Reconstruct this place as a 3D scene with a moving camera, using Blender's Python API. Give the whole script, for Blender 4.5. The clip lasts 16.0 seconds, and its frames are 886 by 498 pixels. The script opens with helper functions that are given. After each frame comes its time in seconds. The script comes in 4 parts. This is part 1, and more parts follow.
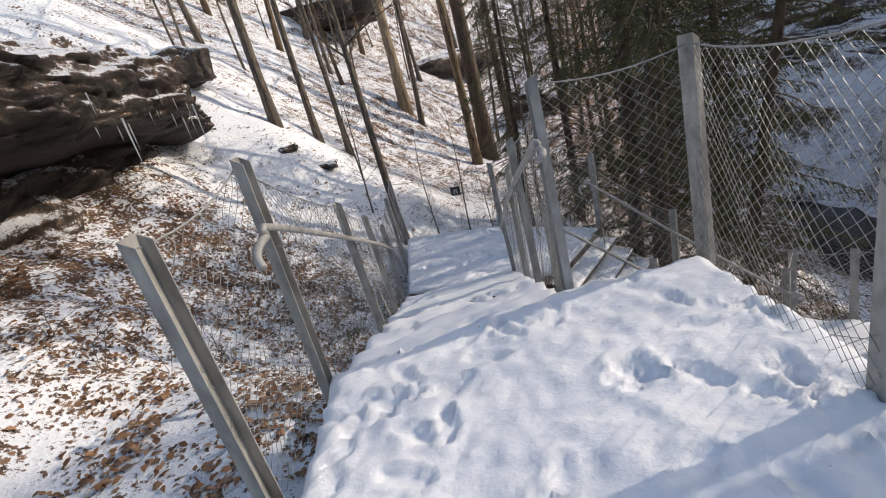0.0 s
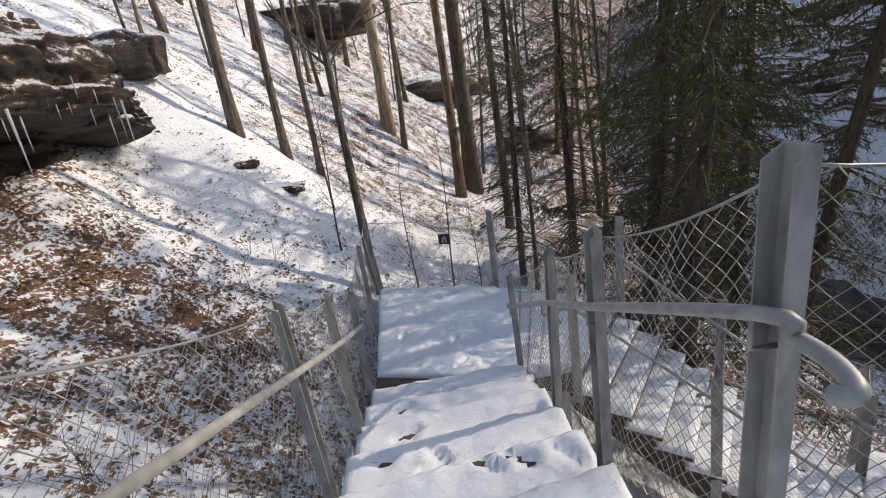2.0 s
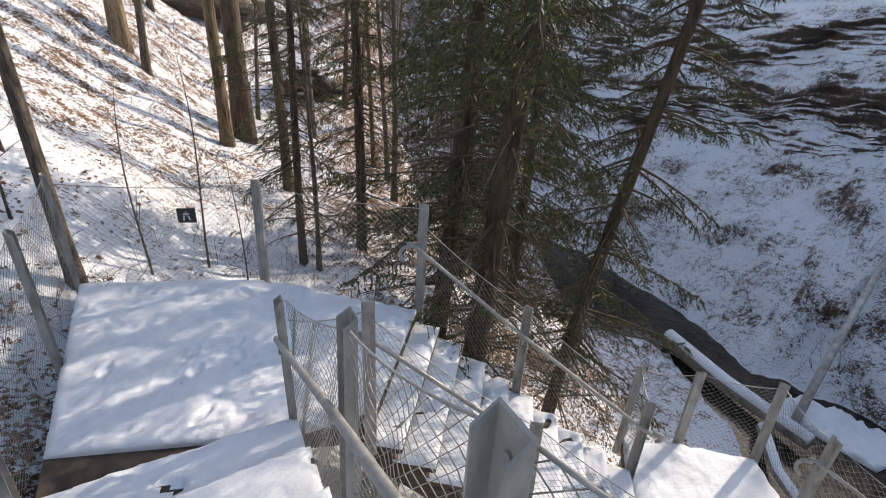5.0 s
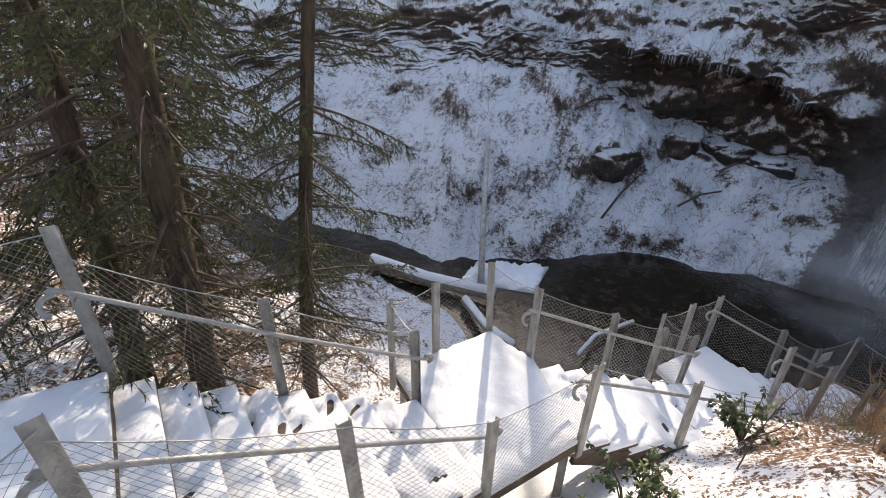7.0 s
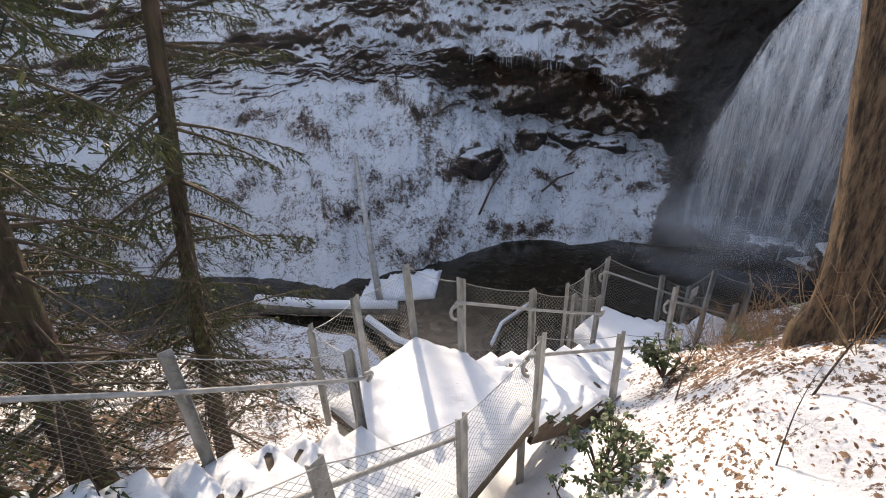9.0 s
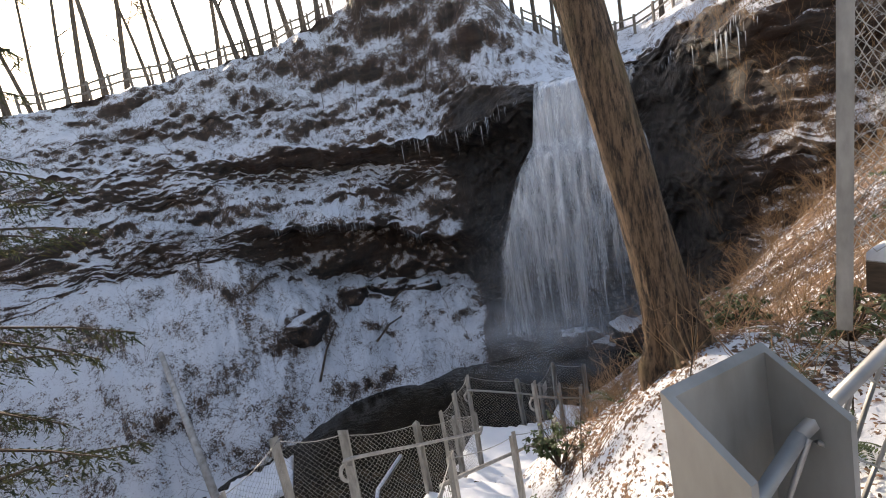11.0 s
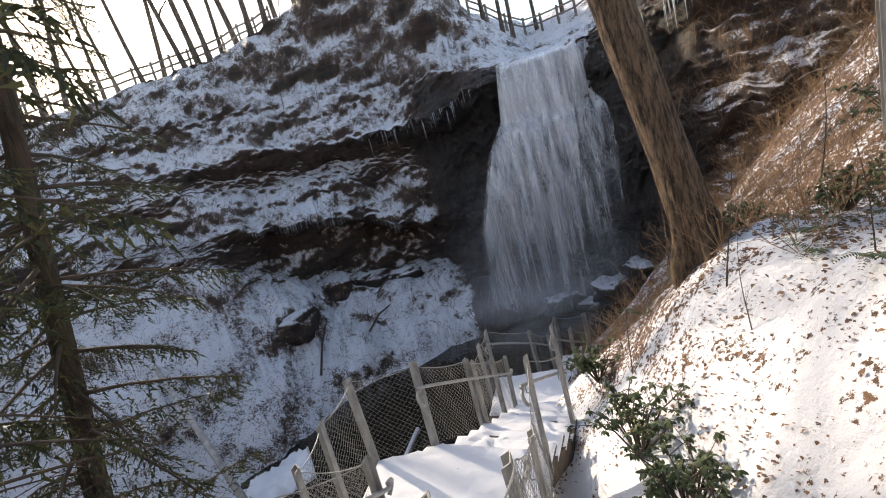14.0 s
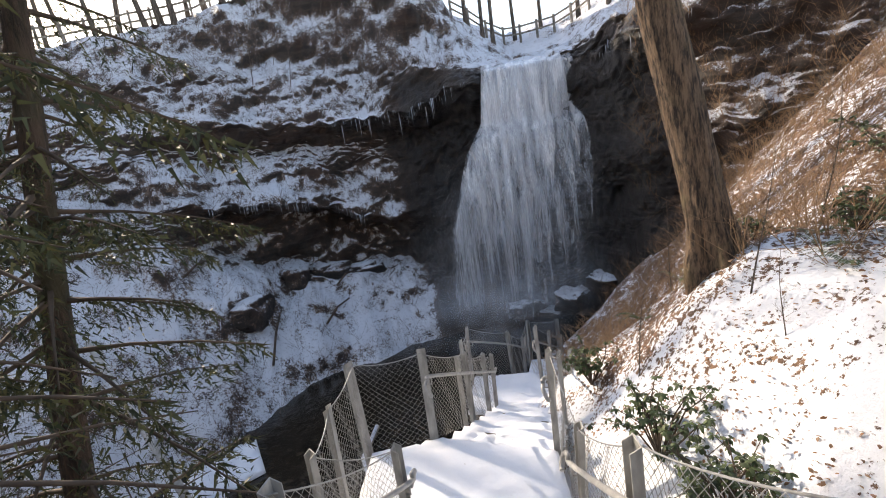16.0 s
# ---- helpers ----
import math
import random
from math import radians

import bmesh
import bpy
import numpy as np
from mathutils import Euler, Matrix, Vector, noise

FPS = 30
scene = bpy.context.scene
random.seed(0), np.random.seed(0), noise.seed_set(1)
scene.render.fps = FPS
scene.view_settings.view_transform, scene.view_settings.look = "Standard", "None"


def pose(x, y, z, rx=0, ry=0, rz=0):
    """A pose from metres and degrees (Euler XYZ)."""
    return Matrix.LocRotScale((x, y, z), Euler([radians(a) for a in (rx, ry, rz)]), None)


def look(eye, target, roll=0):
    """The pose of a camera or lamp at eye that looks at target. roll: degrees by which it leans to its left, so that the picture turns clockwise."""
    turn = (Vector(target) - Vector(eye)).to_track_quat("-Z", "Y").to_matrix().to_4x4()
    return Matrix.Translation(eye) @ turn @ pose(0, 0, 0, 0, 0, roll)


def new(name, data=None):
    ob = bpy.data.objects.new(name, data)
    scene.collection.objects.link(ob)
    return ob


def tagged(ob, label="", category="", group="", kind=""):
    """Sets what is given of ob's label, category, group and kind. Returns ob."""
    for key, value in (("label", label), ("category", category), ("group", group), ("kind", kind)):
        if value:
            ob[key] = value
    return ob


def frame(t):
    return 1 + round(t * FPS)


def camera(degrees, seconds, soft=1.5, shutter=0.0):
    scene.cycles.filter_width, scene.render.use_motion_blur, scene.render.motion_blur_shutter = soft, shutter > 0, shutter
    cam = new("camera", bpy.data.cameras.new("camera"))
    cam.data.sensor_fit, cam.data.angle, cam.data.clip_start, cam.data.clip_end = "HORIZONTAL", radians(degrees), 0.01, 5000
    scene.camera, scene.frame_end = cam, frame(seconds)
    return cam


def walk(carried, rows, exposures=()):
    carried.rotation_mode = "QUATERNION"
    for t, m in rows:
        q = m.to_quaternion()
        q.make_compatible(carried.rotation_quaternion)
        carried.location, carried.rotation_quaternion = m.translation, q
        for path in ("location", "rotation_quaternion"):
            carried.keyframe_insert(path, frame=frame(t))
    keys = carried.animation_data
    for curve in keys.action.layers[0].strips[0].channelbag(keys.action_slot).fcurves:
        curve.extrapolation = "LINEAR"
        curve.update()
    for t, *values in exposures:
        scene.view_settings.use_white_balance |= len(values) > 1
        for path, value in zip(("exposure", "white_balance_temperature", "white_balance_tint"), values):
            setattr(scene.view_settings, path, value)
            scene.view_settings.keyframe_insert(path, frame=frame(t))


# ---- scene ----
cam = camera(86.9, 16.0, soft=1.0)
PATH = [
    (0, (0.733, -1.426, 1.739), (0.07, 0.738, 0.943), -15.1),
    (0.5, (0.571, -0.991, 1.658), (-0.062, 1.182, 0.861), -13.4),
    (1, (0.371, -0.498, 1.657), (-0.23, 1.69, 0.872), -12.0),
    (1.5, (0.193, -0.073, 1.721), (-0.356, 2.138, 0.963), -10.2),
    (2, (0.083, 0.341, 1.827), (-0.407, 2.573, 1.097), -8.5),
    (2.5, (0.072, 0.662, 1.892), (-0.304, 2.921, 1.176), -6.0),
    (3, (0.08, 0.897, 1.897), (-0.16, 3.174, 1.179), -3.8),
    (3.5, (0.024, 1.164, 1.869), (-0.031, 3.45, 1.141), -1.9),
    (3.7, (0.004, 1.27, 1.874), (0.048, 3.556, 1.147), -1.1),
    (5.8, (0.106, 2.482, 1.596), (0.94, 4.033, 0.647), 1.7),
    (6, (0.064, 2.588, 1.603), (1.017, 4.079, 0.67), 0.2),
    (6.3, (0.052, 2.711, 1.596), (1.18, 4.061, 0.644), 0.5),
    (6.5, (0.066, 2.733, 1.595), (1.294, 3.988, 0.638), 0.2),
    (7, (0.127, 2.791, 1.493), (1.606, 3.723, 0.523), 0.6),
    (7.5, (0.135, 2.87, 1.429), (1.726, 3.629, 0.484), -0.3),
    (8, (0.075, 3.0, 1.366), (1.748, 3.589, 0.441), -1.3),
    (8.5, (0.099, 3.133, 1.298), (1.792, 3.67, 0.378), -1.9),
    (9, (0.06, 3.269, 1.166), (1.8, 3.741, 0.255), -3.0),
    (9.5, (0.005, 3.453, 1.076), (1.815, 3.819, 0.19), -4.1),
    (10, (-0.02, 3.59, 0.981), (1.932, 3.659, 0.345), -2.6),
    (10.2, (-0.025, 3.597, 0.982), (1.947, 3.535, 0.465), -2.9),
    (12.3, (-0.221, 4.234, 0.687), (1.687, 3.718, 0.385), -16.6),
    (12.5, (-0.209, 4.302, 0.692), (1.698, 3.793, 0.367), -17.5),
    (13, (-0.29, 4.531, 0.547), (1.615, 4.025, 0.207), -17.9),
    (13.5, (-0.321, 4.73, 0.455), (1.584, 4.22, 0.123), -17.0),
    (14, (-0.369, 5.057, 0.443), (1.532, 4.557, 0.075), -15.2),
    (14.5, (-0.389, 5.355, 0.358), (1.498, 4.845, -0.067), -12.3),
    (15, (-0.198, 5.481, 0.241), (1.679, 4.941, -0.193), -11.7),
    (15.5, (0.024, 5.588, 0.263), (1.885, 4.992, -0.166), -10.7),
    (16, (0.172, 5.81, 0.321), (1.999, 5.1, -0.077), -8.7),
]
walk(cam, [(t, look(eye, target, roll)) for t, eye, target, roll in PATH],
     [(0.0, 0.55, 7500, 13), (3.5, 0.68, 7500, 13), (7.0, 1.4, 8000, 14), (9.5, 1.42, 8300, 15), (12.5, 1.12, 8200, 14), (14.2, 1.2, 8100, 14), (15.3, 1.5, 8000, 14), (16.0, 1.42, 8000, 14)])



# ---- light ----
SUN_AZ, SUN_EL = 25.0, 27.0
sun_way = Vector((math.cos(radians(SUN_AZ)) * math.cos(radians(SUN_EL)), math.sin(radians(SUN_AZ)) * math.cos(radians(SUN_EL)), math.sin(radians(SUN_EL))))
sun = new("sun", bpy.data.lights.new("sun", "SUN"))
sun.data.energy, sun.data.angle, sun.data.color = 2.2, radians(0.6), (1.0, 0.95, 0.87)
sun.matrix_world = look(sun_way * 60, (0, 0, 0))
world = bpy.data.worlds.new("sky")
scene.world = world
world.use_nodes = True
sky = world.node_tree.nodes.new("ShaderNodeTexSky")
sky.sky_type, sky.sun_disc = "NISHITA", False
sky.sun_elevation, sky.sun_rotation = radians(SUN_EL), radians(90 - SUN_AZ)
world.node_tree.links.new(sky.outputs[0], world.node_tree.nodes["Background"].inputs[0])
world.node_tree.nodes["Background"].inputs[1].default_value = 0.15


# ---- materials ----
def material(name, rough=0.7, metal=0.0):
    m = bpy.data.materials.new(name)
    m.use_nodes = True
    nt = m.node_tree
    b = nt.nodes["Principled BSDF"]
    b.inputs["Roughness"].default_value, b.inputs["Metallic"].default_value = rough, metal
    return m, nt, b


def node(nt, kind, **kw):
    n = nt.nodes.new(kind)
    for k, v in kw.items():
        n.inputs[k.replace("_", " ")].default_value = v
    return n


def tex(nt, kind, scale, detail=4.0, stretch=None, coords="Position", rough=0.55):
    n = nt.nodes.new(kind)
    n.inputs["Scale"].default_value = scale
    if kind == "ShaderNodeTexNoise":
        n.inputs["Detail"].default_value, n.inputs["Roughness"].default_value = detail, rough
    if coords == "Position":
        c = nt.nodes.new("ShaderNodeNewGeometry").outputs["Position"]
    else:
        c = nt.nodes.new("ShaderNodeTexCoord").outputs[coords]
    if stretch:
        mp = nt.nodes.new("ShaderNodeMapping")
        mp.inputs["Scale"].default_value = stretch
        nt.links.new(c, mp.inputs[0])
        c = mp.outputs[0]
    nt.links.new(c, n.inputs["Vector"])
    return n


def ramp(nt, src, stops, mode="LINEAR"):
    n = nt.nodes.new("ShaderNodeValToRGB")
    n.color_ramp.interpolation = mode
    e = n.color_ramp.elements
    while len(e) < len(stops):
        e.new(0.5)
    for el, (p, c) in zip(e, stops):
        el.position = p
        el.color = (c, c, c, 1) if isinstance(c, (int, float)) else (*c, 1)
    nt.links.new(src, n.inputs[0])
    return n.outputs[0]


def mix(nt, fac, a, b):
    n = nt.nodes.new("ShaderNodeMix")
    n.data_type = "RGBA"
    for i, v in ((0, fac), (6, a), (7, b)):
        if isinstance(v, (int, float)):
            n.inputs[i].default_value = v if i == 0 else (v, v, v, 1)
        elif isinstance(v, tuple):
            n.inputs[i].default_value = (*v, 1)
        else:
            nt.links.new(v, n.inputs[i])
    return n.outputs[2]


def arith(nt, op, a, b=0.0):
    n = nt.nodes.new("ShaderNodeMath")
    n.operation = op
    for i, v in ((0, a), (1, b)):
        if isinstance(v, (int, float)):
            n.inputs[i].default_value = v
        else:
            nt.links.new(v, n.inputs[i])
    return n.outputs[0]


def bump(nt, b, src, strength=0.4, dist=0.02):
    n = nt.nodes.new("ShaderNodeBump")
    n.inputs["Strength"].default_value, n.inputs["Distance"].default_value = strength, dist
    nt.links.new(src, n.inputs["Height"])
    nt.links.new(n.outputs[0], b.inputs["Normal"])


def snow_material():
    m, nt, b = material("snow", 0.65)
    big, fine = tex(nt, "ShaderNodeTexNoise", 1.6), tex(nt, "ShaderNodeTexNoise", 45, 6)
    c = ramp(nt, big.outputs[0], [(0.3, (0.80, 0.83, 0.88)), (0.7, (0.90, 0.91, 0.93))])
    debris = tex(nt, "ShaderNodeTexNoise", 26, 3)
    c = mix(nt, ramp(nt, debris.outputs[0], [(0.735, 0.0), (0.76, 0.7)]), c, (0.20, 0.14, 0.09))
    nt.links.new(c, b.inputs["Base Color"])
    mid = tex(nt, "ShaderNodeTexNoise", 14, 4)
    h = arith(nt, "ADD", fine.outputs[0], arith(nt, "MULTIPLY", mid.outputs[0], 2.5))
    bump(nt, b, h, 0.35, 0.008)
    return m


def ground_material():
    """Snow over leaf litter: the litter layer (0 clean snow, 1 bare leaves) is a vertex layer of the ground. Below the
    spruces it also carries painted shade.
    """
    m, nt, b = material("snowy_leaf_litter", 0.8)
    at = nt.nodes.new("ShaderNodeAttribute")
    at.attribute_name = "litter"
    leaf = tex(nt, "ShaderNodeTexVoronoi", 13)
    leaf2 = tex(nt, "ShaderNodeTexVoronoi", 31)
    patch, fine = tex(nt, "ShaderNodeTexNoise", 2.3, 6, rough=0.65), tex(nt, "ShaderNodeTexNoise", 24, 5, rough=0.7)
    browns = ramp(nt, leaf.outputs["Color"], [(0.1, (0.045, 0.026, 0.017)), (0.45, (0.11, 0.06, 0.034)), (0.75, (0.2, 0.105, 0.055)), (0.95, (0.32, 0.2, 0.12))])
    browns = mix(nt, 0.4, browns, ramp(nt, leaf2.outputs["Color"], [(0.1, (0.03, 0.02, 0.014)), (0.9, (0.24, 0.13, 0.075))]))
    snow = ramp(nt, patch.outputs[0], [(0.3, (0.76, 0.79, 0.84)), (0.7, (0.88, 0.89, 0.91))])
    k = arith(nt, "ADD", arith(nt, "MULTIPLY", arith(nt, "SUBTRACT", patch.outputs[0], 0.5), 1.5), arith(nt, "MULTIPLY", arith(nt, "SUBTRACT", fine.outputs[0], 0.5), 1.7))
    k = arith(nt, "ADD", k, arith(nt, "MULTIPLY", arith(nt, "SUBTRACT", 0.3, leaf.outputs["Distance"]), 0.5))
    k = arith(nt, "ADD", k, at.outputs["Fac"])
    geo = nt.nodes.new("ShaderNodeNewGeometry")
    sep = nt.nodes.new("ShaderNodeSeparateXYZ")
    nt.links.new(geo.outputs["True Normal"], sep.inputs[0])
    k = arith(nt, "ADD", k, arith(nt, "MULTIPLY", arith(nt, "SUBTRACT", 0.88, sep.outputs[2]), 0.4))
    k2 = nt.nodes.new("ShaderNodeMapRange")
    k2.inputs[1].default_value, k2.inputs[2].default_value = 0.52, 0.62
    nt.links.new(k, k2.inputs[0])
    c = mix(nt, k2.outputs[0], snow, browns)
    nt.links.new(c, b.inputs["Base Color"])
    bump(nt, b, arith(nt, "ADD", arith(nt, "MULTIPLY", fine.outputs[0], 1.0), arith(nt, "MULTIPLY", leaf.outputs["Distance"], -0.6)), 0.6, 0.04)
    return m


def rock_material(name="wet_rock", dark=1.0, level=0.62):
    """Dark layered rock; snow and litter lie where the face is flat enough to hold them."""
    m, nt, b = material(name, 0.62)
    strata = tex(nt, "ShaderNodeTexNoise", 1.0, 8, (0.6, 0.6, 5.0), rough=0.65)
    fine, patch = tex(nt, "ShaderNodeTexNoise", 9, 8, rough=0.7), tex(nt, "ShaderNodeTexNoise", 0.55, 5)
    c = ramp(nt, strata.outputs[0], [(0.25, (0.018 * dark, 0.014 * dark, 0.012 * dark)), (0.5, (0.06 * dark, 0.045 * dark, 0.036 * dark)), (0.72, (0.14 * dark, 0.105 * dark, 0.08 * dark))])
    c = mix(nt, ramp(nt, patch.outputs[0], [(0.45, 0.0), (0.65, 0.6)]), c, (0.10 * dark, 0.045 * dark, 0.025 * dark))
    leaf = tex(nt, "ShaderNodeTexVoronoi", 7)
    browns = ramp(nt, leaf.outputs["Color"], [(0.1, (0.04, 0.025, 0.018)), (0.55, (0.10, 0.06, 0.04)), (0.9, (0.22, 0.14, 0.09))])
    geo = nt.nodes.new("ShaderNodeNewGeometry")
    sep = nt.nodes.new("ShaderNodeSeparateXYZ")
    nt.links.new(geo.outputs["Normal"], sep.inputs[0])
    tuft, specks = tex(nt, "ShaderNodeTexNoise", 4.2, 10, rough=0.8), tex(nt, "ShaderNodeTexNoise", 17, 6, rough=0.85)
    broad = tex(nt, "ShaderNodeTexNoise", 0.9, 5, rough=0.6)
    hold = arith(nt, "ADD", sep.outputs[2], arith(nt, "MULTIPLY", arith(nt, "SUBTRACT", tuft.outputs[0], 0.5), 2.2))
    hold = arith(nt, "ADD", hold, arith(nt, "MULTIPLY", arith(nt, "SUBTRACT", specks.outputs[0], 0.5), 2.8))
    hold = arith(nt, "ADD", hold, arith(nt, "MULTIPLY", arith(nt, "SUBTRACT", broad.outputs[0], 0.5), 1.3))
    wet = nt.nodes.new("ShaderNodeAttribute")
    wet.attribute_name = "wet"
    hold = arith(nt, "SUBTRACT", hold, arith(nt, "MULTIPLY", wet.outputs["Fac"], 1.1))

    def above(v, lo, hi):
        r = nt.nodes.new("ShaderNodeMapRange")
        r.inputs[1].default_value, r.inputs[2].default_value = lo, hi
        nt.links.new(v, r.inputs[0])
        return r.outputs[0]
    c = mix(nt, above(hold, level - 0.46, level - 0.3), c, browns)
    c = mix(nt, above(hold, level - 0.03, level + 0.09), c, (0.80, 0.82, 0.86))
    c = mix(nt, arith(nt, "MULTIPLY", wet.outputs["Fac"], 0.75), c, (0.014, 0.011, 0.009))
    nt.links.new(c, b.inputs["Base Color"])
    nt.links.new(arith(nt, "SUBTRACT", 0.62, arith(nt, "MULTIPLY", wet.outputs["Fac"], 0.25)), b.inputs["Roughness"])
    bump(nt, b, arith(nt, "ADD", fine.outputs[0], arith(nt, "MULTIPLY", strata.outputs[0], 1.5)), 0.8, 0.12)
    return m


def bark_material(name, dark, light, moss=None):
    m, nt, b = material(name, 0.85)
    ridge = tex(nt, "ShaderNodeTexNoise", 20, 8, (1, 1, 0.17), "Object", 0.75)
    broad = tex(nt, "ShaderNodeTexNoise", 1.7, 4)
    c = ramp(nt, ridge.outputs[0], [(0.41, dark), (0.58, light)])
    if moss:
        c = mix(nt, ramp(nt, broad.outputs[0], [(0.5, 0.0), (0.66, 0.75)]), c, moss)
    nt.links.new(c, b.inputs["Base Color"])
    bump(nt, b, ridge.outputs[0], 1.0, 0.05)
    return m


def plain(name, c1, c2, scale, rough=0.6, metal=0.0, strength=0.2, coords="Position", stretch=None):
    m, nt, b = material(name, rough, metal)
    n = tex(nt, "ShaderNodeTexNoise", scale, 6, stretch, coords)
    nt.links.new(ramp(nt, n.outputs[0], [(0.3, c1), (0.7, c2)]), b.inputs["Base Color"])
    bump(nt, b, n.outputs[0], strength, 0.01)
    return m


def leaf_material(name, tones):
    m, nt, b = material(name, 0.6)
    r = nt.nodes.new("ShaderNodeNewGeometry").outputs["Random Per Island"]
    nt.links.new(ramp(nt, r, [(i / max(1, len(tones) - 1), t) for i, t in enumerate(tones)]), b.inputs["Base Color"])
    return m


def water_material():
    m, nt, b = material("stream_water", 0.06)
    n = tex(nt, "ShaderNodeTexNoise", 3.0, 5, rough=0.6)
    nt.links.new(ramp(nt, n.outputs[0], [(0.3, (0.012, 0.010, 0.008)), (0.7, (0.05, 0.038, 0.026))]), b.inputs["Base Color"])
    bump(nt, b, n.outputs[0], 0.35, 0.05)
    return m


def fall_material(name, lo, hi, cover):
    """Veils of water: fine upright streaks, dense at the lip and thinning as they fall."""
    m, nt, b = material(name, 0.35)
    st = tex(nt, "ShaderNodeTexNoise", 1.0, 6, (2.6, 2.6, 0.10), rough=0.6)
    fine = tex(nt, "ShaderNodeTexNoise", 1.0, 5, (26, 26, 0.55), rough=0.7)
    drops = tex(nt, "ShaderNodeTexNoise", 1.0, 4, (46, 46, 7.0), rough=0.7)
    k = arith(nt, "ADD", arith(nt, "MULTIPLY", st.outputs[0], 0.62), arith(nt, "MULTIPLY", fine.outputs[0], 0.34))
    k = arith(nt, "ADD", k, arith(nt, "MULTIPLY", drops.outputs[0], 0.14))
    nt.links.new(ramp(nt, k, [(0.4, (0.66, 0.70, 0.75)), (0.62, (0.92, 0.93, 0.94))]), b.inputs["Base Color"])
    sep = nt.nodes.new("ShaderNodeSeparateXYZ")
    nt.links.new(nt.nodes.new("ShaderNodeNewGeometry").outputs["Position"], sep.inputs[0])
    thin = nt.nodes.new("ShaderNodeMapRange")
    thin.inputs[1].default_value, thin.inputs[2].default_value, thin.inputs[3].default_value, thin.inputs[4].default_value = -5.5, 2.6, 0.16, 0.0
    nt.links.new(sep.outputs[2], thin.inputs[0])
    r = nt.nodes.new("ShaderNodeMapRange")
    r.inputs[1].default_value, r.inputs[2].default_value = lo, hi
    nt.links.new(arith(nt, "SUBTRACT", k, thin.outputs[0]), r.inputs[0])
    nt.links.new(arith(nt, "MULTIPLY", r.outputs[0], cover), b.inputs["Alpha"])
    bump(nt, b, k, 0.3, 0.04)
    return m


def mist_material():
    """Drifting spray, thickest just above the pool."""
    m, nt, b = material("mist", 1.0)
    b.inputs["Base Color"].default_value = (0.85, 0.88, 0.92, 1)
    n = tex(nt, "ShaderNodeTexNoise", 0.55, 4)
    at = nt.nodes.new("ShaderNodeAttribute")
    at.attribute_name = "veil"
    nt.links.new(arith(nt, "MULTIPLY", arith(nt, "MULTIPLY", n.outputs[0], at.outputs["Fac"]), 0.6), b.inputs["Alpha"])
    return m


SNOW, GROUND, ROCK = snow_material(), ground_material(), rock_material("wet_rock", 0.66, 0.575)
OUTCROP = rock_material("outcrop_rock", 0.45, 0.66)
STEEL = plain("galvanised_steel", (0.20, 0.195, 0.18), (0.46, 0.45, 0.42), 11, 0.6, 0.1, 0.2, stretch=(1, 1, 0.4))
PIPE = plain("handrail_pipe", (0.26, 0.255, 0.24), (0.44, 0.43, 0.41), 14, 0.5, 0.15, 0.15)
WIRE = plain("wire", (0.30, 0.30, 0.29), (0.46, 0.46, 0.45), 20, 0.5, 0.5, 0.0)
WOOD = plain("wet_timber", (0.045, 0.032, 0.022), (0.14, 0.10, 0.07), 7, 0.8, 0, 0.5, stretch=(1, 1, 4))
GREYWOOD = plain("weathered_wood", (0.13, 0.11, 0.09), (0.30, 0.265, 0.22), 6, 0.85, 0, 0.4)
BARK = bark_material("grey_brown_bark", (0.05, 0.040, 0.032), (0.19, 0.15, 0.115))
BARK_RED = bark_material("spruce_bark", (0.035, 0.022, 0.016), (0.13, 0.08, 0.055), (0.09, 0.08, 0.04))
BARK_TAN = bark_material("furrowed_bark", (0.028, 0.018, 0.012), (0.235, 0.150, 0.090), (0.15, 0.115, 0.055))
BARK_PALE = bark_material("pale_bark", (0.16, 0.12, 0.085), (0.40, 0.30, 0.20))
NEEDLE = leaf_material("spruce_needles", [(0.020, 0.028, 0.011), (0.045, 0.056, 0.018), (0.085, 0.088, 0.026), (0.13, 0.115, 0.036)])
TWIG = plain("twigs", (0.05, 0.034, 0.024), (0.15, 0.105, 0.075), 5, 0.85)
DRY = leaf_material("dead_leaves", [(0.09, 0.045, 0.025), (0.20, 0.095, 0.045), (0.30, 0.15, 0.07), (0.36, 0.22, 0.13), (0.13, 0.08, 0.055)])
GREEN = leaf_material("evergreen_leaves", [(0.03, 0.05, 0.016), (0.06, 0.09, 0.028), (0.10, 0.13, 0.045), (0.05, 0.07, 0.03)])
WATER = water_material()
FALL_A = fall_material("falling_water", 0.33, 0.62, 0.95)
FALL_B = fall_material("spray", 0.38, 0.72, 0.75)
MIST = mist_material()
ICE, _nt, _b = material("ice", 0.15)
_b.inputs["Base Color"].default_value = (0.75, 0.80, 0.84, 1)
_b.inputs["Alpha"].default_value = 0.5


# ---- mesh helpers ----
def mesh(name, verts, faces, mat, smooth=True):
    me = bpy.data.meshes.new(name)
    me.from_pydata([tuple(v) for v in verts], [], [tuple(f) for f in faces])
    me.materials.append(mat)
    if smooth:
        me.polygons.foreach_set("use_smooth", [True] * len(me.polygons))
    me.update()
    return me


def thing(name, label, category, me=None, kind="", group="", at=None):
    ob = tagged(new(name, me), label, category, group, kind)
    if at is not None:
        ob.matrix_basis = at if isinstance(at, Matrix) else Matrix.Translation(at)
    return ob


def part(name, me, parent, label=""):
    ob = new(name, me)
    ob.parent = parent
    if label:
        ob["label"] = label
    return ob


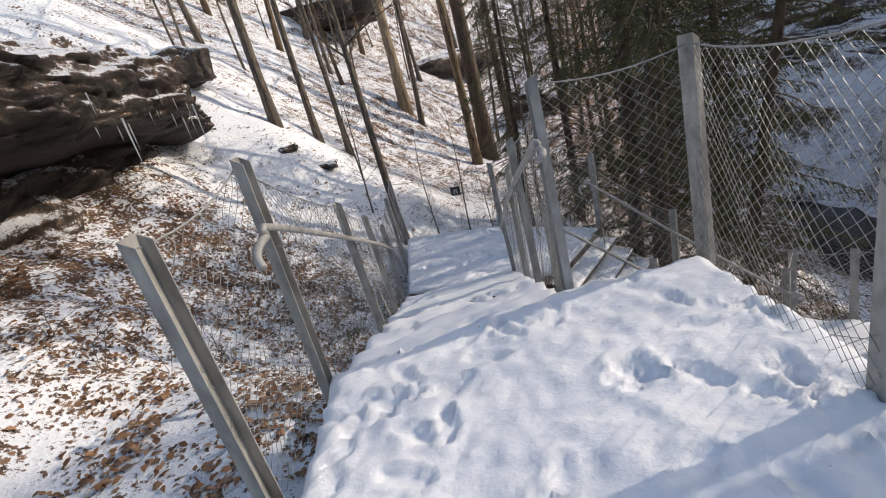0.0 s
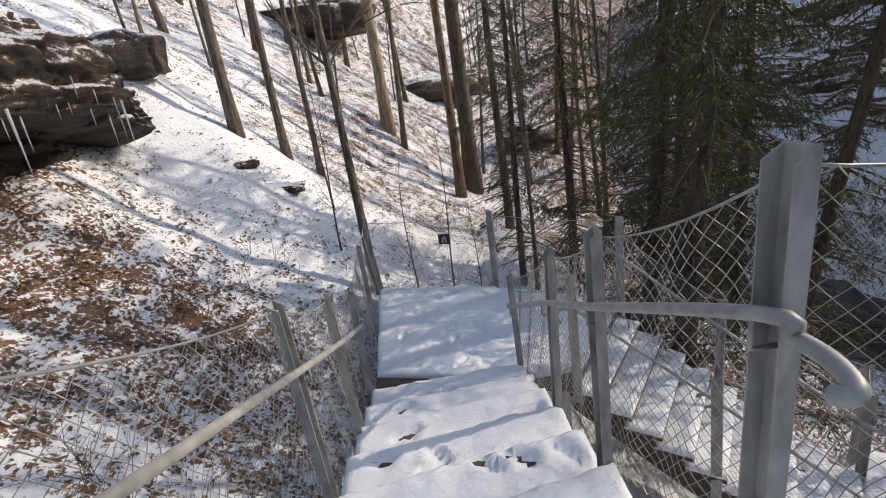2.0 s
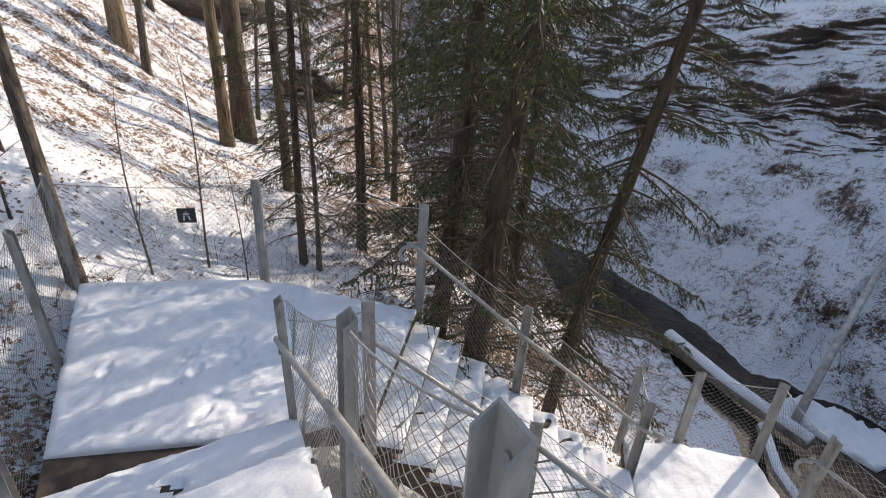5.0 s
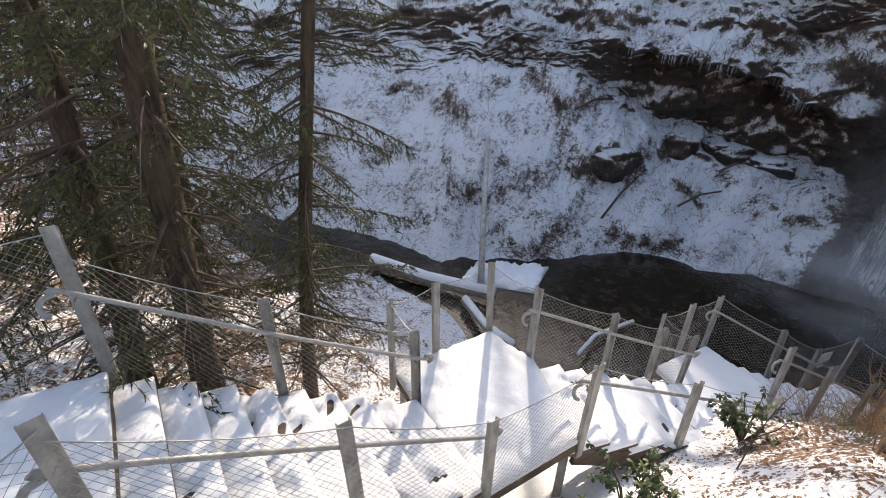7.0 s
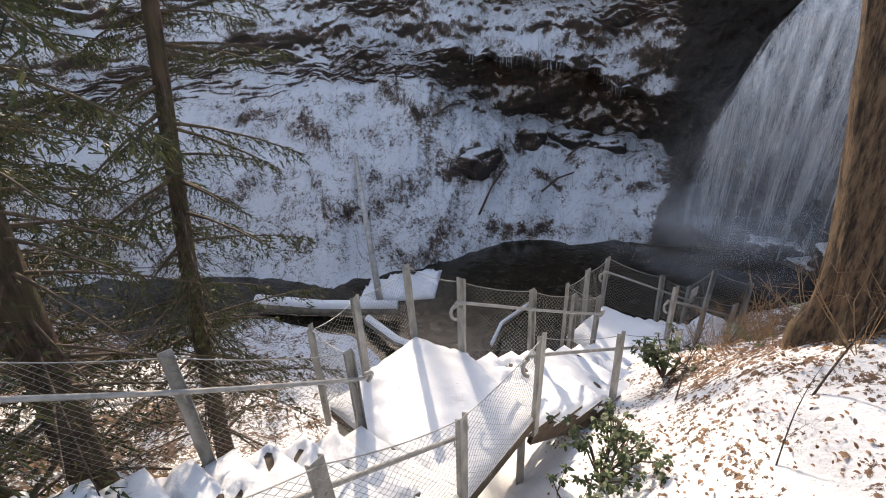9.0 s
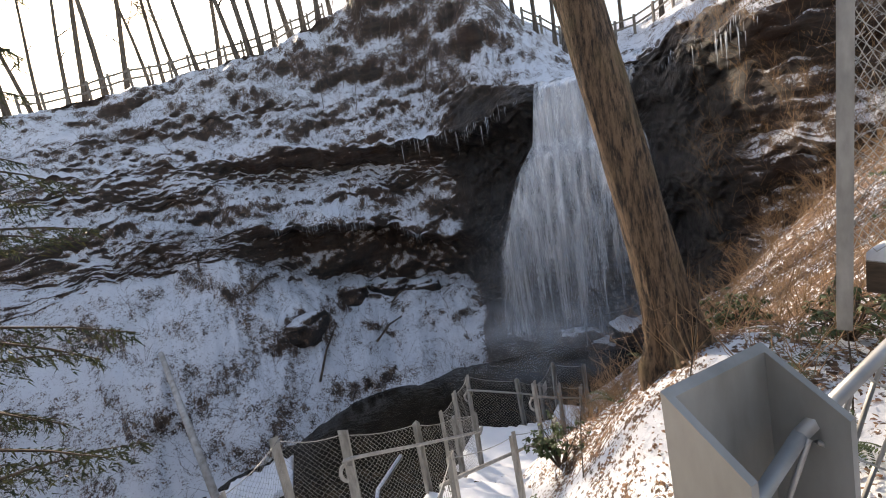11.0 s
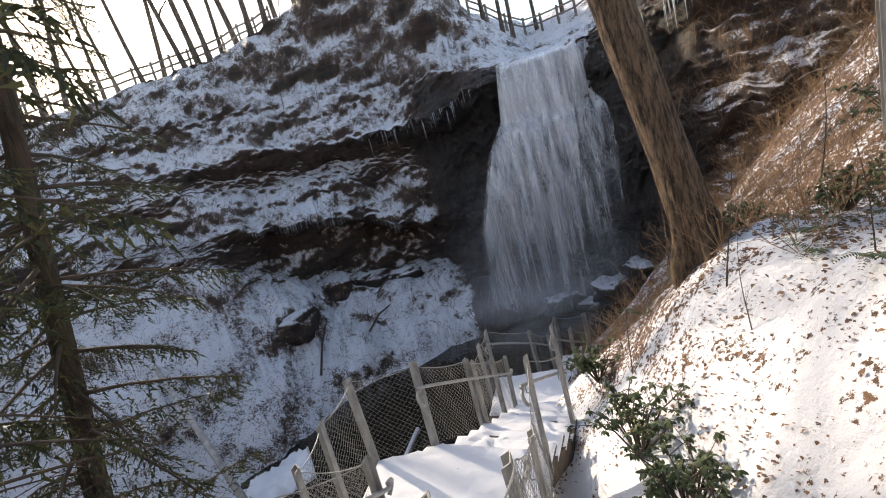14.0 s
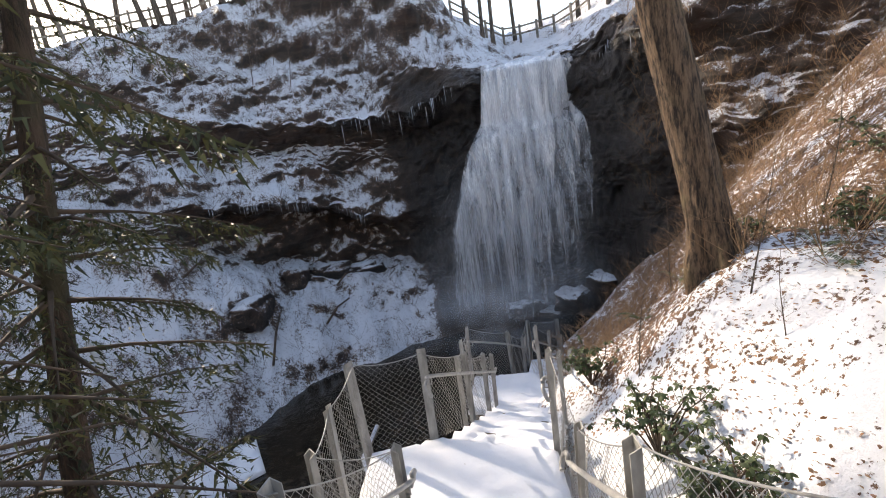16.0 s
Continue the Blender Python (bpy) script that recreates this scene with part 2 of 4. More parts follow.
class Heap:
    """Collects pieces of one mesh."""
    def __init__(self):
        self.v, self.f, self.n = [], [], 0

    def add(self, v, f):
        v = np.asarray(v, float)
        self.v.append(v)
        self.f += [tuple(i + self.n for i in q) for q in f]
        self.n += len(v)

    def tube(self, pts, radii, sides=6, caps=True):
        pts = [Vector(p) for p in pts]
        up = None
        vs, fs = [], []
        for i, p in enumerate(pts):
            d = (pts[min(i + 1, len(pts) - 1)] - pts[max(i - 1, 0)]).normalized()
            if up is None:
                up = d.orthogonal().normalized()
            up = (up - d * up.dot(d)).normalized()
            side = d.cross(up)
            r = radii[i] if hasattr(radii, "__len__") else radii
            for k in range(sides):
                a = 2 * math.pi * k / sides
                vs.append(p + (up * math.cos(a) + side * math.sin(a)) * r)
        for i in range(len(pts) - 1):
            for k in range(sides):
                a, b = i * sides + k, i * sides + (k + 1) % sides
                fs.append((a, b, b + sides, a + sides))
        if caps:
            fs.append(tuple(range(sides))[::-1])
            fs.append(tuple(range((len(pts) - 1) * sides, len(pts) * sides)))
        self.add(vs, fs)

    def box(self, p, q, w, h):
        """A beam from p to q, w wide and h high."""
        p, q = Vector(p), Vector(q)
        d = (q - p).normalized()
        s = d.cross(Vector((0, 0, 1)))
        s = s.normalized() if s.length > 1e-4 else Vector((1, 0, 0))
        u = s.cross(d).normalized()
        vs = [e + s * (w / 2 * i) + u * (h / 2 * j) for e in (p, q) for i, j in ((-1, -1), (1, -1), (1, 1), (-1, 1))]
        self.add(vs, [(0, 1, 2, 3)[::-1], (4, 5, 6, 7), (0, 1, 5, 4), (1, 2, 6, 5), (2, 3, 7, 6), (3, 0, 4, 7)])

    def mesh(self, name, mat, smooth=True):
        return mesh(name, np.concatenate(self.v) if self.v else [], self.f, mat, smooth)


def smooth01(a, b, v):
    t = np.clip((v - a) / (b - a), 0, 1)
    return t * t * (3 - 2 * t)


def fbm(x, y, z=0.0, octaves=4):
    return noise.fractal(Vector((x, y, z)), 1.0, 2.0, octaves)


# ---- the land ----
NORTH = ((-60, -32, -14.5, -9.7, -6.7, -4.4, -2.85, -1.5, 0.5, 2, 4, 7, 9.0, 10.2, 14, 40), (26, 15, 7.0, 2.9, 0.5, -0.88, -1.7, -2.3, -2.8, -3.5, -4.6, -6.1, -6.9, -7.4, -7.6, -7.6))
SOUTH = ((-60, -32, -14.5, -7.3, -3.7, -1.3, 1.2, 2.9, 3.8, 5, 6.1, 8, 9.6, 11, 14, 40), (20, 12, 5.1, 1.1, -0.5, -0.6, -0.75, -1.3, -1.65, -2.6, -3.3, -4.6, -6.2, -7.4, -7.6, -7.6))

BEYOND = ((-60, -32, -14.5, -9.7, -6.9, -5.1, -2.85, -1.5, 0.5, 2, 4, 7, 9.0, 10.2, 14, 40), (26, 15, 7.7, 3.9, 1.4, -0.3, -2.0, -2.6, -2.95, -3.5, -4.6, -6.1, -6.9, -7.4, -7.6, -7.6))


def ground(x, y):
    """Height of the near side of the glen."""
    x, y = np.asarray(x, float), np.asarray(y, float)
    xs = x + 0.35 * np.sin(y * 0.5)
    t = smooth01(0.8, 4.8, y)
    n = smooth01(7.8, 11.0, y)
    z = np.interp(xs, *SOUTH) * (1 - t) + (np.interp(xs, *NORTH) * (1 - n) + np.interp(xs, *BEYOND) * n) * t
    bank = np.maximum(0, -1.2 - y) * 0.78 * smooth01(1.0, 5.0, x) * (1 - smooth01(11, 15, x))
    knoll = 0.62 * np.exp(-((x - 4.5) / 1.5) ** 2 - ((y - 0.15) / 1.3) ** 2)
    z = z + knoll + np.minimum(bank, 9) + np.maximum(0, y - 22) * 0.47
    return z


def ground_z(x, y):
    """Height of the uneven ground surface."""
    far = min(1.0, math.hypot(x - 1, y - 4) / 12)
    return float(ground(x, y)) + 0.10 * fbm(x * 0.7, y * 0.7, 3, 3) + 0.05 * fbm(x * 2.9, y * 2.9, 1, 4) + far * 0.55 * fbm(x * 0.23, y * 0.23, 7, 4)


def land_mesh():
    nx, ny = 250, 270
    u, v = np.linspace(-1, 1, nx), np.linspace(-1, 1, ny)
    X = 1.5 + 8 * u + 46 * np.sign(u) * np.abs(u) ** 3.2
    Y = 5 + 9 * v + 60 * np.sign(v) * np.abs(v) ** 3.2
    gx, gy = np.meshgrid(X, Y)
    gz = np.zeros_like(gx)
    for j in range(ny):
        for i in range(nx):
            gz[j, i] = ground_z(gx[j, i], gy[j, i])
    trail = np.exp(-((gx + 8.0 + 0.42 * (gy - 12)) / 1.9) ** 2) * smooth01(7.4, 9.8, gy)
    left = (1 - smooth01(-1.6, 0.0, gx)) * (1 - smooth01(5.2, 8.6, gy))
    right = (1 - smooth01(-0.6, 1.4, gy)) * smooth01(1.5, 3.4, gx)
    hollow = smooth01(2.0, 3.2, gy) * (1 - smooth01(4.4, 5.4, gy)) * smooth01(0.8, 2.0, gx) * (1 - smooth01(6, 8, gx))
    south_flat = np.exp(-((gx - 3.6) / 1.9) ** 2 - ((gy - 1.6) / 1.2) ** 2)
    leaf_hollow = np.exp(-((gx + 4.0) / 1.7) ** 2 - ((gy - 5.7) / 1.0) ** 2)
    # spruce shade behind the lower steps, put into the colour as extra litter
    under = smooth01(5.6, 6.6, gy) * (1 - smooth01(9.2, 10.6, gy)) * smooth01(1.4, 2.4, gx) * (1 - smooth01(5.2, 7, gx))
    # leaves between the trunks, raised to darken the snow like spruce shade
    wood = smooth01(7.5, 10, gy) * smooth01(-1.5, 2.0, gx)
    litter_and_shade = 0.40 + 0.13 * left + 0.36 * right + 0.15 * (1 - smooth01(-6.2, -4.3, gx)) * (1 - smooth01(5.5, 7.5, gy)) + 0.22 * wood - 0.12 * trail - 0.30 * hollow - 0.02 * south_flat + 0.20 * smooth01(11, 14.5, gy) + 0.22 * leaf_hollow + 0.24 * under + 0.30 * np.exp(-((gx - 4.9) / 1.3) ** 2 - ((gy - 1.1) / 1.0) ** 2)
    verts = np.stack([gx, gy, gz], -1).reshape(-1, 3)
    f = [(j * nx + i, j * nx + i + 1, (j + 1) * nx + i + 1, (j + 1) * nx + i) for j in range(ny - 1) for i in range(nx - 1)]
    me = mesh("ground", verts, f, GROUND)
    me.attributes.new("litter", "FLOAT", "POINT").data.foreach_set("value", litter_and_shade.reshape(-1))
    return me


thing("ground", "snow and dead leaves on the steep woodland floor", "ground", land_mesh(), "structure")

# The rock amphitheatre: radius and height of its bands, by bearing from a point on the stairs.
CENTRE = (0.0, 4.5)
BEAR = (-62, -50, -42, -36, -30, -24, -18, -12, -5, 4, 14, 26, 45, 75)
BANDS = (  # (offset from the foot, height) by bearing
    ((0,) * 14, (-7.3,) * 14),
    ((0.5, 0.5, 0.4, 0.4, 0.5, 0.6, 2.0, 5.0, 5.5, 5.4, 5.5, 5.5, 6, 6), (-4, -4, -4.5, -5, -5.2, -5.4, -5.2, -4.6, -4.7, -3.6, -1.3, -1.5, -2, -2)),
    ((1.0, 1.0, 0.7, 0.7, 0.8, 1.0, 3.2, 7.2, 7.6, 7.2, 5.8, 5.9, 6.5, 6.5), (-2, -2, -3, -3.5, -4.0, -4.6, -4.9, -4.4, -4.4, -3.2, -1.1, -1.2, -1.6, -1.6)),
    ((1.2, 1.2, 1.0, 1.0, 1.1, 1.3, 4.0, 7.4, 7.7, 7.3, 6.2, 6.3, 7, 7), (-1, -1, -1.6, -2, -2.4, -2.8, -2.9, -2.9, -1.6, -1.0, -0.7, -0.6, -1.0, -1.0)),
    ((1.4, 1.4, 1.2, 1.2, 1.3, 1.6, 4.2, 5.6, 5.5, 5.6, 6.6, 6.8, 7.6, 7.6), (0, 0, -0.6, -0.6, -0.6, -1.2, -1.6, -2.4, -1.2, -0.6, -0.2, 0.0, -0.4, -0.4)),
    ((1.8, 1.8, 1.5, 1.6, 1.8, 2.0, 5.0, 7.6, 8.2, 8.6, 8.6, 8.2, 9, 9), (1.0, 1.0, 0.7, 0.9, 1.0, 0.4, 0.3, 0.5, 0.9, 1.4, 1.8, 1.6, 1.2, 1.2)),
    ((2.0, 2.0, 2.0, 2.2, 2.4, 2.6, 5.4, 8.3, 9.0, 9.2, 9.2, 9.0, 10, 10), (2.0, 2.0, 1.9, 1.9, 1.8, 1.5, 1.4, 1.4, 1.6, 2.0, 2.4, 2.4, 2.2, 2.2)),
    ((1.6, 1.6, 1.6, 2.0, 2.2, 2.0, 3.6, 6.6, 7.6, 8.4, 9.0, 9.6, 11, 11), (3.6, 3.6, 3.4, 3.3, 3.4, 3.2, 2.6, 2.4, 2.5, 2.9, 3.0, 3.2, 3.6, 3.6)),
    ((3.0, 3.0, 3.0, 3.0, 3.0, 3.0, 6.0, 9.5, 10.6, 11.4, 12.0, 12.6, 14, 14), (4.6, 4.4, 4.2, 3.7, 3.6, 3.8, 4.6, 5.0, 5.4, 5.4, 5.2, 4.8, 5.0, 5.0)),
    ((12, 12, 12, 12, 12, 11, 11.5, 14, 15, 15.5, 16, 17, 20, 22), (9, 8, 6.5, 5.6, 5.4, 8.0, 13.8, 14.4, 11.6, 9.8, 8.7, 7.6, 7.6, 8.0)),
    ((22, 22, 22, 22, 22, 22, 22, 22, 22, 22, 22, 24, 26, 28), (13, 12, 10.5, 9.5, 9.0, 11, 15, 15.5, 12, 10.2, 9.1, 8.0, 8.0, 9)),
    ((90,) * 14, (24, 24, 22, 20, 20, 19, 17, 14, 12, 10.6, 9.6, 8.6, 9, 14)),
)
FOOT = (12.5, 13.5, 15.0, 17.6, 18.4, 18.4, 17.6, 16.9, 16.2, 15.6, 13.4, 13.0, 16, 22)
SETBACK = (0, 0, 0, 0, 0, 0, -0.2, -0.5, -0.4, -0.1, 2.1, 3.0, 2.0, 0)


def wall_point(bearing, w):
    """A point of the rock wall: bearing in degrees, w from 0 (foot) to the last band."""
    k = min(int(w), len(BANDS) - 2)
    t = w - k
    if k < 9:
        t = t * t * (3 - 2 * t) * 0.55 + t * 0.45
    o = np.interp(bearing, BEAR, BANDS[k][0]) * (1 - t) + np.interp(bearing, BEAR, BANDS[k + 1][0]) * t
    z = np.interp(bearing, BEAR, BANDS[k][1]) * (1 - t) + np.interp(bearing, BEAR, BANDS[k + 1][1]) * t
    r = np.interp(bearing, BEAR, FOOT) + o + np.interp(bearing, BEAR, SETBACK) * min(1.0, w)
    a = radians(bearing)
    x, y = CENTRE[0] + r * math.cos(a), CENTRE[1] + r * math.sin(a)
    wear = min(1.0, 0.45 + w * 0.9) * (1.0 if w < 9 else 0.7)
    crag = noise.hetero_terrain(Vector((x * 0.55, y * 0.55, z * 0.7)), 0.8, 2.1, 5, 0.6)
    d = wear * (0.55 * fbm(x * 0.30, y * 0.30, z * 0.40, 3) + 0.34 * (crag - 0.5) + 0.17 * fbm(x * 2.6, y * 2.6, z * 3.2, 4) + 0.16 * abs(fbm(x * 1.1, y * 1.1, z * 4.5, 3)))
    return x + d * math.cos(a), y + d * math.sin(a), z + 0.30 * wear * fbm(x * 0.8, y * 0.8, z * 0.8 + 5, 5)


def wall_mesh():
    bs = np.concatenate([np.linspace(-62, -44, 40), np.linspace(-43.7, 28, 430), np.linspace(28.6, 75, 60)])
    ws = np.concatenate([np.linspace(0, 9, 210), np.linspace(9.1, 11, 24)])
    verts = [wall_point(b, w) for w in ws for b in bs]
    n = len(bs)
    f = [(j * n + i, (j + 1) * n + i, (j + 1) * n + i + 1, j * n + i + 1) for j in range(len(ws) - 1) for i in range(n - 1)]
    me = mesh("cliff", verts, [q[::-1] for q in f], ROCK)
    # spray keeps the rock behind and beside the fall wet and free of snow
    wet = [float(smooth01(-12.5, -17, b + 2.0 * fbm(b * 0.3, w, 2, 3)) * smooth01(-47, -43, b) * (1 - smooth01(7.3, 8.0, w))) for w in ws for b in bs]
    me.attributes.new("wet", "FLOAT", "POINT").data.foreach_set("value", wet)
    return me


thing("cliff", "dark layered rock amphitheatre dusted with snow and dead leaves", "cliff", wall_mesh(), "structure")

# Pool and stream
WATER_Z = -6.95
h = Heap()
xs, ys = np.linspace(7, 24, 30), np.linspace(-14, 60, 60)
h.add([(x + 0.0 * y, y, WATER_Z) for y in ys for x in xs], [(j * 30 + i, j * 30 + i + 1, (j + 1) * 30 + i + 1, (j + 1) * 30 + i) for j in range(59) for i in range(29)])
thing("water", "dark brown pool and stream below the waterfall", "water", h.mesh("water", WATER), "structure")


# ---- stairs and landings ----
def snow_slab(poly, z, thick=0.07, cell=0.06, rough=0.012, prints=0, edge=0.05, seed=0, floor=0.012):
    """A cushion of snow over a convex outline, rounded at its rim, with trodden dents."""
    rnd = random.Random(seed)
    ps = [Vector((*p, 0)) for p in poly]
    area = sum(a.x * b.y - b.x * a.y for a, b in zip(ps, ps[1:] + ps[:1]))
    if area < 0:
        ps.reverse()
    x0, x1, y0, y1 = min(p.x for p in ps), max(p.x for p in ps), min(p.y for p in ps), max(p.y for p in ps)
    bm = bmesh.new()
    nx, ny = max(2, int((x1 - x0) / cell)), max(2, int((y1 - y0) / cell))
    vs = [[bm.verts.new((x0 + (x1 - x0) * i / nx, y0 + (y1 - y0) * j / ny, 0)) for i in range(nx + 1)] for j in range(ny + 1)]
    for j in range(ny):
        for i in range(nx):
            bm.faces.new((vs[j][i], vs[j][i + 1], vs[j + 1][i + 1], vs[j + 1][i]))
    for a, b in zip(ps, ps[1:] + ps[:1]):
        d = (b - a).normalized()
        out = Vector((d.y, -d.x, 0))
        bmesh.ops.bisect_plane(bm, geom=bm.verts[:] + bm.edges[:] + bm.faces[:], plane_co=a, plane_no=out, clear_outer=True, dist=1e-4)
    steps = [(rnd.uniform(x0, x1), rnd.uniform(y0, y1), rnd.uniform(0, 6.28), rnd.uniform(0.6, 1.0)) for _ in range(prints)]
    rim = [e for e in bm.edges if e.is_boundary]
    ext = bmesh.ops.extrude_edge_only(bm, edges=rim)
    low = {v for v in ext["geom"] if isinstance(v, bmesh.types.BMVert)}
    for v in bm.verts:
        if v in low:
            v.co.z = z - 0.005
            continue
        d = min((p - v.co).dot(Vector((-(q - p).normalized().y, (q - p).normalized().x, 0))) * -1 for p, q in zip(ps, ps[1:] + ps[:1]))
        x, y = v.co.x, v.co.y
        hh = thick * (0.45 + 0.55 * min(1, max(0, d) / edge) ** 0.5) + rough * (1.6 * fbm(x * 2.2, y * 2.2, seed) + 1.3 * fbm(x * 7, y * 7, seed + 2, 3) + 0.5 * abs(fbm(x * 15, y * 15, seed + 5, 2)))
        for px, py, a, k in steps:
            dx, dy = x - px, y - py
            if abs(dx) < 0.25 and abs(dy) < 0.25:
                u, w = dx * math.cos(a) + dy * math.sin(a), -dx * math.sin(a) + dy * math.cos(a)
                q = (u / 0.135) ** 2 + (w / 0.05) ** 2
                if q < 2.2:
                    hh += (-(0.030 if floor > 0 else 0.07) * min(1, max(0, 1.3 - q) * 1.6) + 0.018 * max(0, 1 - abs(q - 1.5) / 0.7)) * k
        v.co.z = z + max(floor, hh)
    bmesh.ops.recalc_face_normals(bm, faces=bm.faces[:])
    me = bpy.data.meshes.new("snow")
    bm.to_mesh(me)
    bm.free()
    me.materials.append(SNOW)
    me.polygons.foreach_set("use_smooth", [True] * len(me.polygons))
    return me


def prism(poly, z0, z1, mat, name="platform"):
    n = len(poly)
    v = [(*p, z0) for p in poly] + [(*p, z1) for p in poly]
    f = [tuple(range(n))[::-1], tuple(range(n, 2 * n))] + [(i, (i + 1) % n, n + (i + 1) % n, n + i) for i in range(n)]
    me = mesh(name, v, f, mat, False)
    bm = bmesh.new()
    bm.from_mesh(me)
    bmesh.ops.recalc_face_normals(bm, faces=bm.faces[:])
    bm.to_mesh(me)
    bm.free()
    return me


def landing(poly, z, prints, seed, label, thick=0.07):
    ob = thing("landing", label, "platform")
    part("platform", prism(poly, z - 0.14, z, WOOD), ob, "wet dark timber frame")
    part("snow", snow_slab(poly, z, thick, 0.027 if z > -2 else 0.06, 0.015, prints, 0.06, seed), ob, "trodden white snow")
    c = np.mean(poly, 0)
    for p in poly[::2]:
        q = np.array(p) * 0.9 + c * 0.1
        leg = Heap()
        leg.box((*q, z - 0.14), (*q, float(ground(*q)) - 0.4), 0.09, 0.09)
        part("leg", leg.mesh("leg", STEEL, False), ob, "galvanised steel leg")
    return ob


def flight(l0, r0, l1, r1, z0, z1, n, seed, label):
    """Timber steps from the upper edge (l0, r0) down to the lower edge (l1, r1); n rises."""
    ob = thing("staircase", label, "stairs")
    l0, r0, l1, r1 = [np.array(p, float) for p in (l0, r0, l1, r1)]
    for i in range(1, n):
        a, b = (i - 1) / (n - 1), i / (n - 1)
        z = z0 + (z1 - z0) * i / n
        over = 0.03
        poly = [l0 + (l1 - l0) * (a - over), r0 + (r1 - r0) * (a - over), r0 + (r1 - r0) * b, l0 + (l1 - l0) * b]
        poly = [tuple(p) for p in poly]
        t = part("tread", prism(poly, z - 0.05, z, WOOD, "tread"), ob, "dark wet timber tread")
        part("snow", snow_slab(poly, z, 0.05, 0.045, 0.012, 5, 0.035, seed * 40 + i, -0.006), t, "trodden snow")
    for p0, p1 in ((l0, l1), (r0, r1)):
        s = Heap()
        c0, c1 = (l0 + r0) / 2, (l1 + r1) / 2
        a, b = p0 * 0.95 + c0 * 0.05, p1 * 0.95 + c1 * 0.05
        s.box((*a, z0 - 0.28), (*b, z1 - 0.22), 0.06, 0.24)
        part("stringer", s.mesh("stringer", WOOD, False), ob, "dark timber stringer")
    return ob


A_Z, B_Z, D_Z, E_Z, F_Z = 0.205, -1.385, -2.98, -4.45, -5.55
LP, RP, AC = (-0.828, 0.7), (0.612, 1.456), (1.488, 1.696)
BL, BR, C2, C1, BF, BFL = (-1.896, 4.6), (-0.22, 5.04), (0.34, 5.0), (1.10, 6.74), (-0.732, 7.756), (-2.892, 7.984)
R3, DL0, DL1, DL2, DF, D2, Q1 = (2.82, 3.95), (3.37, 5.19), (3.68, 5.74), (4.36, 5.52), (5.16, 5.13), (4.93, 4.32), (4.0, 3.37)
Q3, EA, EB, EC, ED = (6.42, 1.40), (7.18, 2.50), (7.51, 2.96), (8.68, 2.23), (8.04, 1.13)
FA, FB, FC, FD = (9.12, -0.34), (9.70, 0.38), (10.53, -0.29), (10.03, -0.88)
landing([LP, (-0.576, -0.116), (0.264, -2.936), (2.568, -2.336), AC, RP], A_Z, 170, 1, "snow-covered upper landing of the steel and timber stairs")
landing([BL, BR, C2, C1, BF, BFL], B_Z, 60, 2, "snow-covered middle landing where the stairs turn")
landing([R3, DL0, DL1, DL2, DF, D2, Q1], D_Z, 30, 3, "snow-covered lower landing with post shadows")
landing([Q3, EA, EB, EC, ED], E_Z, 16, 4, "snow-covered landing above the pool")
landing([FA, FB, FC, FD], F_Z, 6, 5, "snow-covered bottom landing beside the plunge pool")
flight(LP, RP, BL, BR, A_Z, B_Z, 8, 1, "snowy timber steps down from the upper landing")
flight(C1, C2, DL0, R3, B_Z, D_Z, 10, 2, "snowy timber steps down to the lower landing")
flight(D2, Q1, EA, Q3, D_Z, E_Z, 8, 3, "snowy timber steps towards the pool")
flight((8.45, 1.83), (7.72, 1.18), FB, FA, E_Z, F_Z, 6, 4, "last short flight of snowy steps")


# ---- railings ----
POST_H = 1.19


def post_mesh(height):
    """A folded steel channel post with a slanted top and bolt holes' rims."""
    w, d, t = 0.10, 0.055, 0.006
    sec = [(-w / 2, 0), (w / 2, 0), (w / 2, d), (w / 2 - t, d), (w / 2 - t, t), (-w / 2 + t, t), (-w / 2 + t, d), (-w / 2, d)]
    v = [(x, y, z - (0.03 * (y / d) if z > 0 else 0)) for z in (-0.25, height) for x, y in sec]
    n = len(sec)
    f = [(i, (i + 1) % n, n + (i + 1) % n, n + i) for i in range(n)]
    f += [(8, 9, 12, 13), (9, 10, 11, 12), (13, 14, 15, 8)]
    hp = Heap()
    hp.add(v, f)
    for z in (height - 0.07, 0.9, 0.14):
        hp.tube([(0, -0.008, z), (0, 0.012, z)], 0.011, 6)
    return hp.mesh("post", STEEL, False)


POST = post_mesh(POST_H)


def net_mesh(p, q, zp, zq, height, cell=0.075, sag=0.05):
    """Woven wire netting between two posts: zigzag wires twisted together, hanging from a slack cable."""
    p, q = Vector((*p, zp)), Vector((*q, zq))
    run = (q - p)
    length = math.hypot(run.x, run.y)
    n = max(3, int(length / cell))
    m = int(height / (cell * 0.5))
    side = Vector((-run.y, run.x, 0)).normalized()
    hp = Heap()
    def at(s, zf):
        s = min(1.0, max(0.0, s))
        dip = 4 * s * (1 - s)
        o = p + run * s
        return o + Vector((0, 0, 0.05 + (height - 0.05 - sag * dip) * zf)) + side * (0.012 * math.sin(zf * 9 + s * 17))
    for i in range(n):
        pts = []
        for j in range(m + 1):
            s = (i + (0.5 if j % 2 else 0.0) + (0 if i % 2 == 0 else 0)) / n
            pts.append(at(s, j / m))
        hp.tube(pts, 0.0021, 3, False)
        pts = []
        for j in range(m + 1):
            s = (i + 1 - (0.5 if j % 2 else 0.0)) / n
            pts.append(at(s, j / m))
        hp.tube(pts, 0.0021, 3, False)
    return hp.mesh("netting", WIRE)


